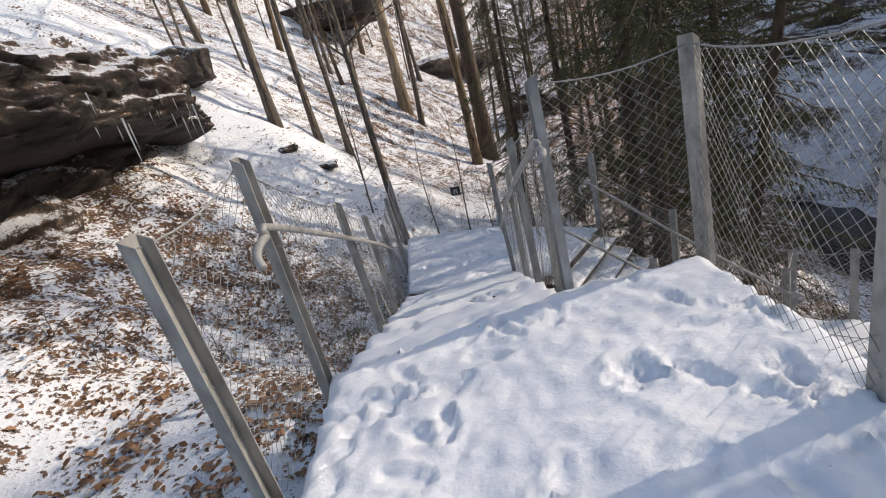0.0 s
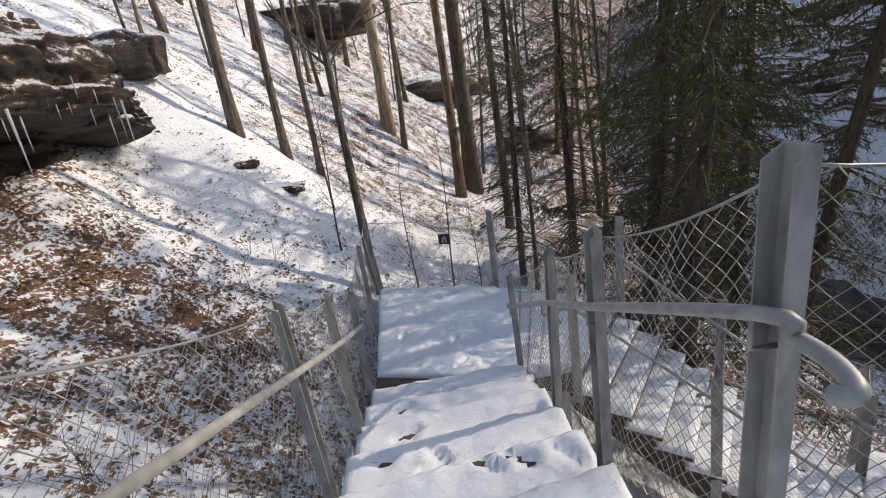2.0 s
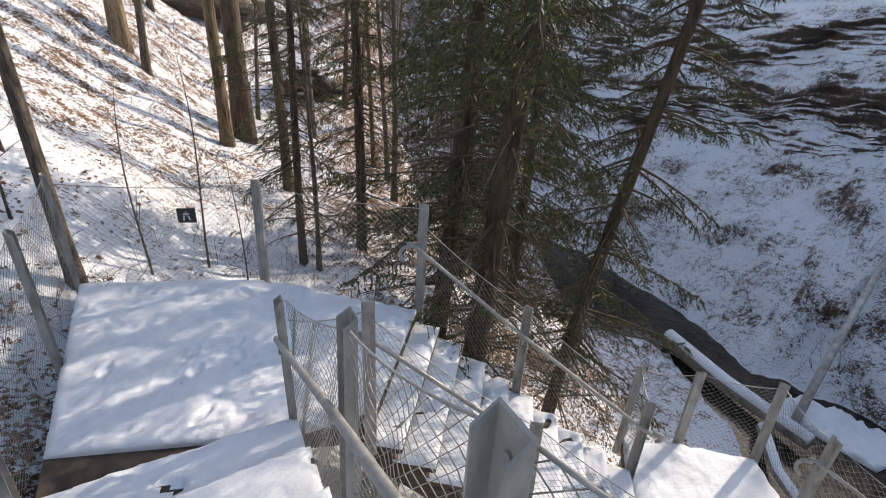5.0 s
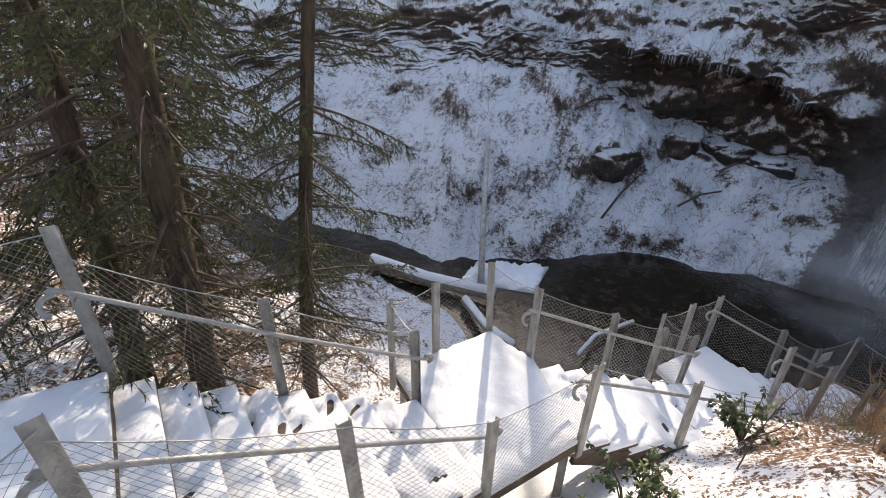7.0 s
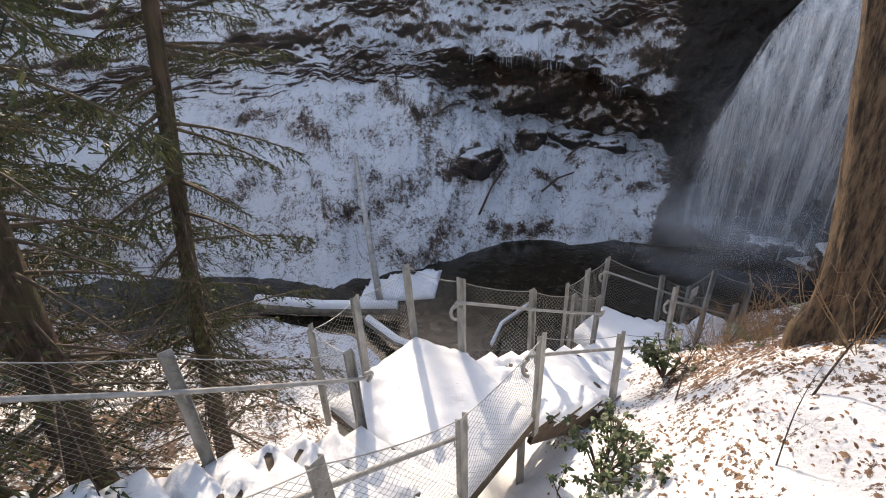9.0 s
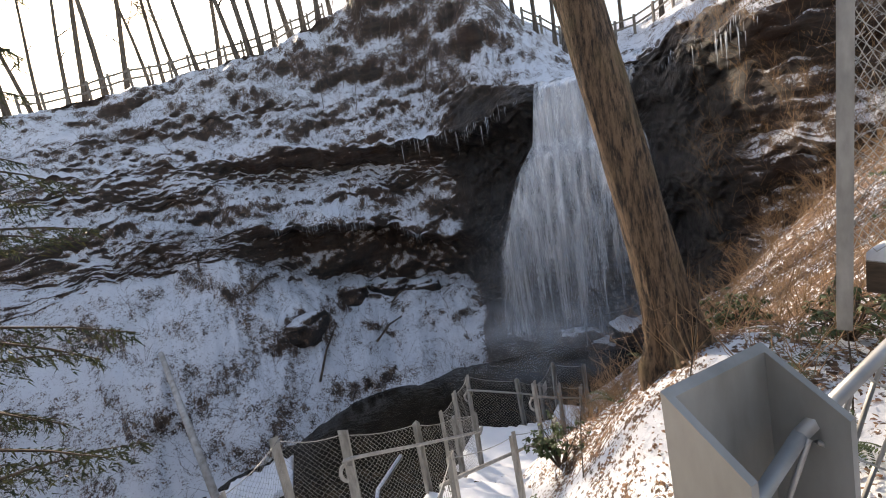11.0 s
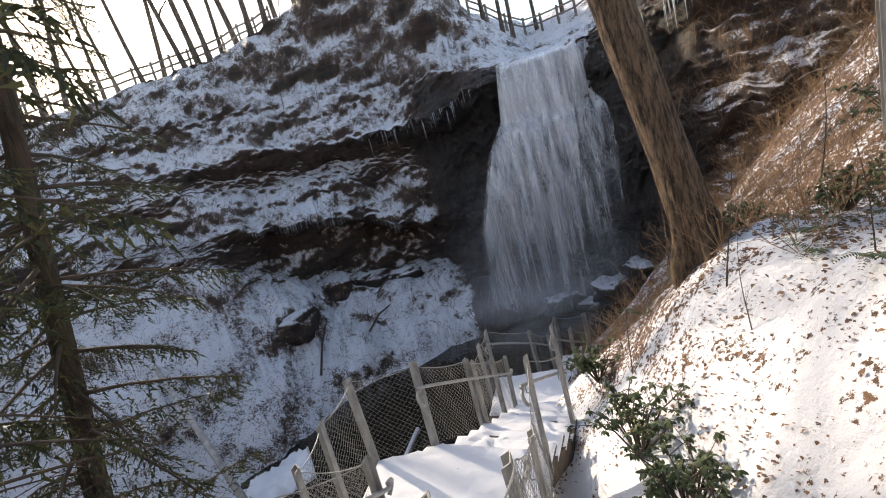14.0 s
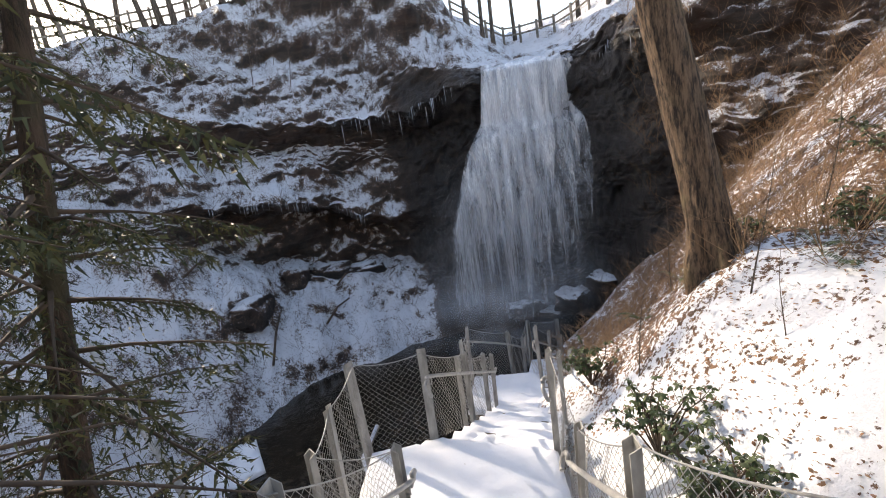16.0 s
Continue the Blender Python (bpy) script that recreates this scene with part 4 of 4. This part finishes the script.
def boulder(seed, x, y, z, sx, sy, sz, turn, label):
    return thing("boulder", label, "rock", boulder_mesh("boulder", seed, sx, sy, sz), at=pose(x, y, z, 0, 0, turn), group="boulders")


x, y = -9.0, 10.6
boulder(1, x, y, ground_z(x, y) + 0.25, 0.95, 0.75, 0.62, 20, "square grey boulder beside the snowy trail")
boulder(2, -6.1, 9.8, ground_z(-6.1, 9.8) + 0.03, 0.30, 0.16, 0.12, 70, "small dark rock in the snow")
boulder(3, -5.4, 10.2, ground_z(-5.4, 10.2), 0.35, 0.3, 0.12, 10, "low dark rock by the tree roots")
for i, (bx, by, s) in enumerate(((-11, 25, 2.4), (-5, 28, 2.2), (0.5, 27, 2.0), (-15, 23, 2.2))):
    boulder(10 + i, bx, by, ground_z(bx, by), s * 1.7, s * 0.7, s * 0.4, i * 31, "dark rock ledge on the far hillside")
for i, (b, w, s) in enumerate(((0.5, 1.15, 0.9), (-4, 1.5, 0.9), (-8, 1.3, 0.8), (6.5, 0.65, 0.9), (-2.5, 1.6, 0.6), (-27, 0.4, 0.7), (-33, 0.5, 0.8), (-37, 0.7, 0.7), (-30, 0.25, 0.6))):
    x, y, z = wall_point(b, w)
    boulder(20 + i, x, y, z - 0.15 * s, s * 1.3, s * 0.9, s * 0.7, i * 50, "fallen rock slab dusted with snow")


def icicle_heap(spots, seed):
    rnd = random.Random(seed)
    hp = Heap()
    for x, y, z, l in spots:
        p = Vector((x, y, z))
        hp.tube([p + Vector((0, 0, 0.05)), p - Vector((0, 0, l * 0.5)), p - Vector((0, 0, l))], [0.006 + 0.018 * l, 0.004 + 0.010 * l, 0.001], 5)
    return hp.mesh("icicles", ICE)


rnd = random.Random(12)
spots = [(-4.95 + rnd.uniform(-0.2, 0.1) - 0.9 * float(smooth01(6.4, 7.9, y)), y + rnd.uniform(-0.1, 0.1), rnd.uniform(1.7, 2.2), rnd.uniform(0.1, 0.3) + 0.45 * rnd.random() ** 3) for y in np.concatenate([np.linspace(4.5, 7.6, 26)])]
thing("icicles", "row of icicles hanging from the rock ledge", "ice", icicle_heap(spots, 1), "stuff", at=UPHILL)
spots = []
for b in [rnd.uniform(-23, -6) for _ in range(80)] + [rnd.uniform(-47, -38) for _ in range(60)]:
    x, y, z = wall_point(b, rnd.uniform(6.7, 7.0))
    spots.append((x - 0.1, y, z + 0.05, rnd.uniform(0.1, 0.3) + (0.9 * rnd.random() if rnd.random() < 0.25 else 0)))
for b in [rnd.uniform(-10, 8) for _ in range(60)]:
    x, y, z = wall_point(b, rnd.uniform(3.8, 4.05))
    spots.append((x - 0.1, y, z + 0.05, rnd.uniform(0.1, 0.5)))
thing("icicles", "icicles under the overhanging rock bands", "ice", icicle_heap(spots, 2), "stuff")


# ---- waterfall ----
def fall_mesh(name, mat, out, lo, hi, seed, widen=0.0):
    nu, nv = 110, 120
    v = []
    for j in range(nv):
        z = 3.55 - (3.55 + 7.0) * j / (nv - 1)
        left = np.interp(z, (-7, -3, 0, 1.2, 3.6), (-17.5, -19.0, -22.2, -24.6, -25.6)) + widen
        right = np.interp(z, (-7, -3, 0, 1.0, 1.6, 3.6), (-37, -38.8, -39.2, -38, -36.2, -35.6)) - widen
        for i in range(nu):
            s = lo + (hi - lo) * i / (nu - 1)
            b = left + (right - left) * s
            r = np.interp(z, (-7, -2, 0.6, 1.2, 3.3, 3.6), (18.6, 18.9, 19.5, 19.9, 20.2, 20.9)) - out
            r += 0.16 * fbm(b * 0.9, z * 0.25, seed, 4) + 0.05 * fbm(b * 4, z * 0.6, seed, 3)
            a = radians(b)
            v.append((CENTRE[0] + r * math.cos(a), CENTRE[1] + r * math.sin(a), z + (0.12 * fbm(b * 0.8, 0, seed) if j == 0 else 0)))
    f = [(j * nu + i, j * nu + i + 1, (j + 1) * nu + i + 1, (j + 1) * nu + i) for j in range(nv - 1) for i in range(nu - 1)]
    return mesh(name, v, f, mat)


ob = thing("waterfall", "white waterfall spreading over dark rock into a misty pool", "waterfall")
part("main_curtain", fall_mesh("main_curtain", FALL_A, 0.10, 0.0, 0.62, 1), ob, "dense white curtain of falling water")
part("side_curtain", fall_mesh("side_curtain", FALL_B, 0.05, 0.5, 1.0, 2), ob, "thin side curtain over the rock")
part("spray", fall_mesh("spray", FALL_B, 0.55, 0.0, 0.85, 3, 0.4), ob, "fine spray in front of the rock")


def mist_mesh(radius, b0, b1, z0, z1, seed):
    n, m = 40, 30
    v, veil = [], []
    for j in range(m):
        for i in range(n):
            s, t = i / (n - 1), j / (m - 1)
            a = radians(b0 + (b1 - b0) * s)
            r = radius + 0.7 * fbm(s * 3, t * 3, seed, 3)
            v.append((CENTRE[0] + r * math.cos(a), CENTRE[1] + r * math.sin(a), z0 + (z1 - z0) * t))
            veil.append((4 * s * (1 - s)) ** 1.5 * (1 - t) ** 1.3 * min(1, t * 6))
    me = mesh("mist", v, [(j * n + i, j * n + i + 1, (j + 1) * n + i + 1, (j + 1) * n + i) for j in range(m - 1) for i in range(n - 1)], MIST)
    me.attributes.new("veil", "FLOAT", "POINT").data.foreach_set("value", veil)
    return me


for k, (rad, b0, b1, top_z) in enumerate(((17.6, -13, -39, 0.5), (16.6, -9, -37, -2.2), (15.4, -8, -33, -3.6))):
    part("mist", mist_mesh(rad, b0, b1, -6.95, top_z, k), ob, "pale drifting mist above the pool")


# ---- logs, fences, signs ----
PALEWOOD = plain("bleached_wood", (0.30, 0.27, 0.23), (0.62, 0.60, 0.57), 5, 0.85, 0, 0.4)
def log_mesh(pts, r, mat, sides=10):
    hp = Heap()
    hp.tube(pts, [r * (1 - 0.25 * i / (len(pts) - 1)) for i in range(len(pts))], sides)
    return hp.mesh("log", mat)


def snowy_log(pts, r, label):
    ob = thing("fallen_log", label, "log", group="fallen logs")
    part("log", log_mesh(pts, r, GREYWOOD), ob)
    cap = Heap()
    cap.tube([Vector(p) + Vector((0, 0, r * 0.45)) for p in pts], [r * 0.85 * (1 - 0.25 * i / (len(pts) - 1)) for i in range(len(pts))], 10)
    part("snow", cap.mesh("snow", SNOW), ob, "cap of white snow")
    return ob


snowy_log([(10.4, 12.1, -6.6), (10.6, 10.0, -6.68), (10.9, 7.7, -6.6)], 0.24, "thick fallen log capped with snow across the stream")
snowy_log([(10.3, 8.4, -6.7), (9.4, 7.2, -6.6), (8.9, 6.2, -6.4)], 0.14, "thinner snowy log at the water's edge")
snowy_log([(12.2, 3.9, -6.85), (10.8, 4.6, -6.7), (9.6, 4.7, -6.5)], 0.07, "snowy driftwood log in the dark pool")
thing("dead_trunk", "pale dead trunk leaning against the bank", "log", log_mesh([(11.3, 8.4, -6.95), (13.8, 9.7, -5.1), (16.6, 11.1, -3.6)], 0.11, PALEWOOD))
thing("snow_shelf", "flat shelf of snow at the edge of the stream", "snow", snow_slab([(11.4, 9.2), (12.7, 9.3), (13.9, 7.1), (12.1, 6.9)], -6.93, 0.14, 0.10, 0.09, 0, 0.2, 8))
for i, (b, w) in enumerate(((6, 0.35), (-1.5, 0.5), (2, 1.0), (12, 0.8), (-4, 0.9))):
    p, q = Vector(wall_point(b, w)), Vector(wall_point(b - 2.5 - i % 2, w + 0.25))
    thing("fallen_branch", "dead branch lying on the snowy bank", "branch", log_mesh([p + Vector((0, 0, 0.1)), p.lerp(q, 0.5) + Vector((0, 0, 0.3)), q + Vector((0, 0, 0.15))], 0.05, TWIG, 6), group="fallen branches")


def rim_fence(b0, b1, w, n, label):
    ob = thing("rail_fence", label, "fence")
    ps = [Vector(wall_point(b0 + (b1 - b0) * i / n, w)) for i in range(n + 1)]
    for p in ps:
        hp = Heap()
        hp.box(p - Vector((0, 0, 0.3)), p + Vector((0, 0, 1.15)), 0.12, 0.12)
        part("post", hp.mesh("post", GREYWOOD, False), ob)
    for p, q in zip(ps, ps[1:]):
        for z in (0.55, 1.0):
            hp = Heap()
            hp.box(p + Vector((0, 0, z)), q + Vector((0, 0, z)), 0.05, 0.10)
            part("rail", hp.mesh("rail", GREYWOOD, False), ob)


rim_fence(28, -2, 9.15, 16, "weathered wooden rail fence along the rim")
rim_fence(-24, -41, 9.35, 9, "weathered wooden rail fence above the waterfall")

# the small trail sign on the landing's netting
ob = thing("trail_sign", "small dark square trail sign with a pale mark", "sign", at=pose(-1.512, 7.816, -0.443, 0, 0, -4) @ Matrix.Scale(1.2, 4))
hp = Heap()
hp.box((-0.085, 0, 0), (0.085, 0, 0), 0.008, 0.15)
part("plate", hp.mesh("plate", plain("dark_plate", (0.02, 0.024, 0.022), (0.04, 0.045, 0.04), 20, 0.5), False), ob)
hp = Heap()
for px, pz, qx, qz in ((0.0, 0.045, 0.0, 0.0), (-0.02, 0.0, -0.03, -0.05), (0.015, -0.005, 0.03, -0.045), (-0.03, 0.015, 0.03, 0.02)):
    hp.box((px, -0.007, pz), (qx, -0.007, qz), 0.004, 0.014)
part("mark", hp.mesh("mark", plain("pale_paint", (0.6, 0.6, 0.58), (0.75, 0.75, 0.72), 20, 0.6), False), ob, "pale painted mark")
# notice at the foot of the stairs
ob = thing("notice_sign", "small weathered notice on the bottom railing", "sign", at=pose(9.86, 0.24, -4.62, 0, 0, 140))
hp = Heap()
hp.box((-0.16, 0, 0), (0.16, 0, 0), 0.012, 0.22)
part("plate", hp.mesh("plate", plain("pale_notice", (0.5, 0.48, 0.44), (0.7, 0.68, 0.62), 15, 0.6), False), ob)
for z in (0.05, 0.0, -0.05):
    hp = Heap()
    hp.box((-0.11, -0.009, z), (0.11, -0.009, z), 0.004, 0.02)
    part("line", hp.mesh("line", WOOD, False), ob)


# ---- undergrowth ----
def leaf_shape(length, width, curl):
    """Three-part leaf along x."""
    return np.array([(0, 0, 0), (length * 0.4, width / 2, curl * 0.4), (length * 0.4, -width / 2, curl * 0.4), (length * 0.8, width * 0.32, curl * 0.2), (length * 0.8, -width * 0.32, curl * 0.2), (length, 0, -curl)]), [(0, 2, 1), (1, 2, 4), (1, 4, 3), (3, 4, 5)]


def rot(rnd, tilt):
    a, b, c = rnd.uniform(0, 6.283), rnd.gauss(0, tilt), rnd.gauss(0, tilt)
    return np.array(Euler((b, c, a)).to_matrix())


def litter(n, area, keep, seed, name, label, sizes=(0.05, 0.10)):
    rnd = random.Random(seed)
    vs, ts, k = [], [], 0
    while len(vs) < n:
        x, y = rnd.uniform(area[0], area[1]), rnd.uniform(area[2], area[3])
        if rnd.random() > keep(x, y) * min(1, max(0.04, 0.5 + 1.9 * fbm(x * 1.1, y * 1.1, 4, 4))):
            continue
        s = rnd.uniform(*sizes)
        v, t = leaf_shape(s, s * rnd.uniform(0.45, 0.75), s * rnd.uniform(0.05, 0.35))
        vs.append(v @ rot(rnd, 0.3).T + np.array((x, y, ground_z(x, y) + 0.02)))
        ts.append(np.array(t) + k)
        k += 6
    thing(name, label, "leaves", tri_mesh(name, np.concatenate(vs), np.concatenate(ts), DRY), "stuff")


litter(11000, (-7.5, -0.8, -2.5, 7.8), lambda x, y: 1 - 0.6 * float(smooth01(5.5, 7.5, y)), 1, "leaf_litter", "brown dead leaves scattered on the snow beside the stairs")
litter(8000, (2.4, 11, -6.5, 1.4), lambda x, y: 1.0 if (y < 0.6 or x > 5) else 0.5, 2, "leaf_litter", "brown dead leaves on the sunlit bank", (0.03, 0.07))
litter(3200, (-10, 8, 7.5, 17), lambda x, y: 0.7, 3, "leaf_litter", "dead leaves and debris on the snowy slope", (0.05, 0.12))
litter(2200, (1.6, 6, -0.5, 3.2), lambda x, y: 0.6, 4, "leaf_litter", "few dead leaves on clean snow", (0.025, 0.055))


def bush(x, y, height, spread, n, seed, label):
    rnd = random.Random(seed)
    ob = thing("evergreen_shrub", label, "shrub", at=(x, y, ground_z(x, y)), group="evergreen shrubs")
    stems, vs, ts, k = Heap(), [], [], 0
    for i in range(20):
        a = rnd.uniform(0, 6.283)
        tip = Vector((math.cos(a) * spread * rnd.uniform(0.2, 1), math.sin(a) * spread * rnd.uniform(0.2, 1), height * rnd.uniform(0.3, 1.05)))
        mid = tip * 0.5 + Vector((rnd.gauss(0, 0.05), rnd.gauss(0, 0.05), 0.1))
        stems.tube([(0, 0, -0.05), mid, tip], [0.012, 0.008, 0.004], 5)
        for c in range(5):
            o = tip if c == 0 else mid.lerp(tip, rnd.uniform(0.2, 1)) + Vector((rnd.gauss(0, 0.08), rnd.gauss(0, 0.08), rnd.gauss(0, 0.06)))
            stems.tube([mid.lerp(tip, 0.6), o], [0.005, 0.003], 3, False)
            for q in range(n):
                s = rnd.uniform(0.045, 0.08)
                v, t = leaf_shape(s, s * 0.45, 0.01)
                az = 6.283 * q / n + rnd.uniform(-0.3, 0.3)
                R = np.array(Euler((rnd.gauss(0, 0.4), rnd.uniform(-0.2, 1.3), az)).to_matrix())
                vs.append(v @ R.T + np.array(o))
                ts.append(np.array(t) + k)
                k += 6
    part("stem", stems.mesh("stem", TWIG), ob)["kind"] = "stuff"
    part("foliage", tri_mesh("foliage", np.concatenate(vs), np.concatenate(ts), GREEN), ob, "glossy green leaves")


bush(3.25, 2.70, 0.75, 0.55, 8, 1, "glossy green evergreen shrub in the snow beside the steps")
bush(2.35, 2.95, 0.62, 0.45, 8, 2, "glossy green evergreen shrub in the snow beside the steps")
bush(5.4, 1.75, 0.6, 0.5, 7, 3, "green shrub beside the steps to the pool")
bush(4.5, -0.4, 0.5, 0.5, 6, 4, "small green shrub on the leafy bank")
bush(3.1, -0.2, 0.45, 0.4, 6, 5, "small green shrub on the snowy bank")
bush(3.9, -2.6, 0.6, 0.8, 7, 6, "dark green shrub at the top of the bank")
bush(3.0, -1.9, 0.7, 0.8, 7, 7, "dark green shrub at the top of the bank")


def brush(name, n, place, seed, label, mat, size=(0.3, 0.9)):
    rnd = random.Random(seed)
    hp = Heap()
    for i in range(n):
        p = Vector(place(rnd))
        for k in range(rnd.randint(2, 4)):
            d = Vector((rnd.gauss(0, 0.45), rnd.gauss(0, 0.45), rnd.uniform(0.5, 1))).normalized()
            l = rnd.uniform(*size)
            q = p + d * l * 0.55 + Vector((rnd.gauss(0, 0.06), rnd.gauss(0, 0.06), 0))
            e = p + d * l + Vector((rnd.gauss(0, 0.15), rnd.gauss(0, 0.15), -0.05 * l))
            hp.tube([p - Vector((0, 0, 0.05)), q, e], [0.005, 0.0035, 0.0015], 3, False)
            for t in range(2):
                o = q.lerp(e, rnd.random() * 0.7)
                hp.tube([o, o + Vector((rnd.gauss(0, 0.3), rnd.gauss(0, 0.3), rnd.uniform(0, 0.4))) * l * 0.6], [0.0025, 0.001], 3, False)
    thing(name, label, "undergrowth", hp.mesh(name, mat), "stuff")


def near_left(r):
    x, y = r.uniform(-5.2, -1.6), r.uniform(2.0, 8.8)
    return x, y, ground_z(x, y)


def far_side(r):
    return wall_point(r.uniform(-22, 24), r.uniform(0.05, 5.2) if r.random() < 0.6 else r.uniform(7.2, 9))


def right_bank(r):
    x, y = r.uniform(2.6, 9.5), r.uniform(-7, 1.0)
    return x, y, ground_z(x, y)


def woods(r):
    x, y = r.uniform(-3, 9), r.uniform(7.5, 15)
    return x, y, ground_z(x, y)


DRYGRASS = leaf_material("dry_stems", [(0.22, 0.12, 0.06), (0.34, 0.20, 0.10), (0.28, 0.19, 0.11)])
brush("undergrowth", 130, near_left, 1, "bare twigs and brambles beside the steps", TWIG, (0.25, 0.7))
brush("undergrowth", 1700, far_side, 2, "bare brush on the far snowy bank", TWIG, (0.4, 1.3))
brush("undergrowth", 760, right_bank, 3, "tan dry stems on the sunny bank", DRYGRASS, (0.3, 1.1))
brush("undergrowth", 600, lambda r: wall_point(r.uniform(-60, -41), r.uniform(2, 8.8)), 5, "tan dry brush on the rocks beside the fall", DRYGRASS, (0.4, 1.3))
brush("undergrowth", 240, woods, 4, "bare twigs under the spruces", TWIG, (0.3, 0.9))


def fern(x, y, seed):
    rnd = random.Random(seed)
    ob = thing("fern", "green winter fern fronds lying on the snow", "fern", at=(x, y, ground_z(x, y) + 0.02), group="ferns")
    for k in range(6):
        vs, ts, n = [], [], 0
        az, length = rnd.uniform(0, 6.283), rnd.uniform(0.28, 0.45)
        for s in np.linspace(0.15, 1, 15):
            p = np.array((s * length, 0, 0.13 * math.sin(s * 2.6) * length * 2))
            for side in (-1, 1):
                l = 0.075 * (1.1 - s) + 0.012
                v, f = leaf_shape(l, 0.014, 0.004)
                R = np.array(Euler((0, 0.25, side * 1.2)).to_matrix())
                vs.append(v @ R.T + p)
                ts.append(np.array(f) + n)
                n += 6
        o = part("frond", tri_mesh("frond", np.concatenate(vs), np.concatenate(ts), GREEN), ob)
        o.matrix_basis = pose(0, 0, 0, 0, 0, math.degrees(az))


for i, (x, y) in enumerate(((3.0, 0.6), (2.6, 0.9), (2.3, 0.2), (3.4, 0.1), (2.9, -0.6), (4.6, 0.7), (2.0, 1.2), (5.2, 0.9), (-3.0, 4.6), (-2.6, 5.2), (-3.4, 5.4))):
    fern(x, y, 70 + i)
for i, (x, y, s) in enumerate(((2.7, 1.7, 0.12), (3.3, 1.3, 0.2), (2.2, 0.9, 0.15), (4.3, 1.9, 0.18), (5.2, 0.3, 0.2), (3.9, -0.9, 0.25))):
    bare_tree(THIN_A if i % 2 else THIN_B, x, y, i * 70, "thin bare sapling on the snowy bank", s, (4, 6 * (-1) ** i), group="saplings")
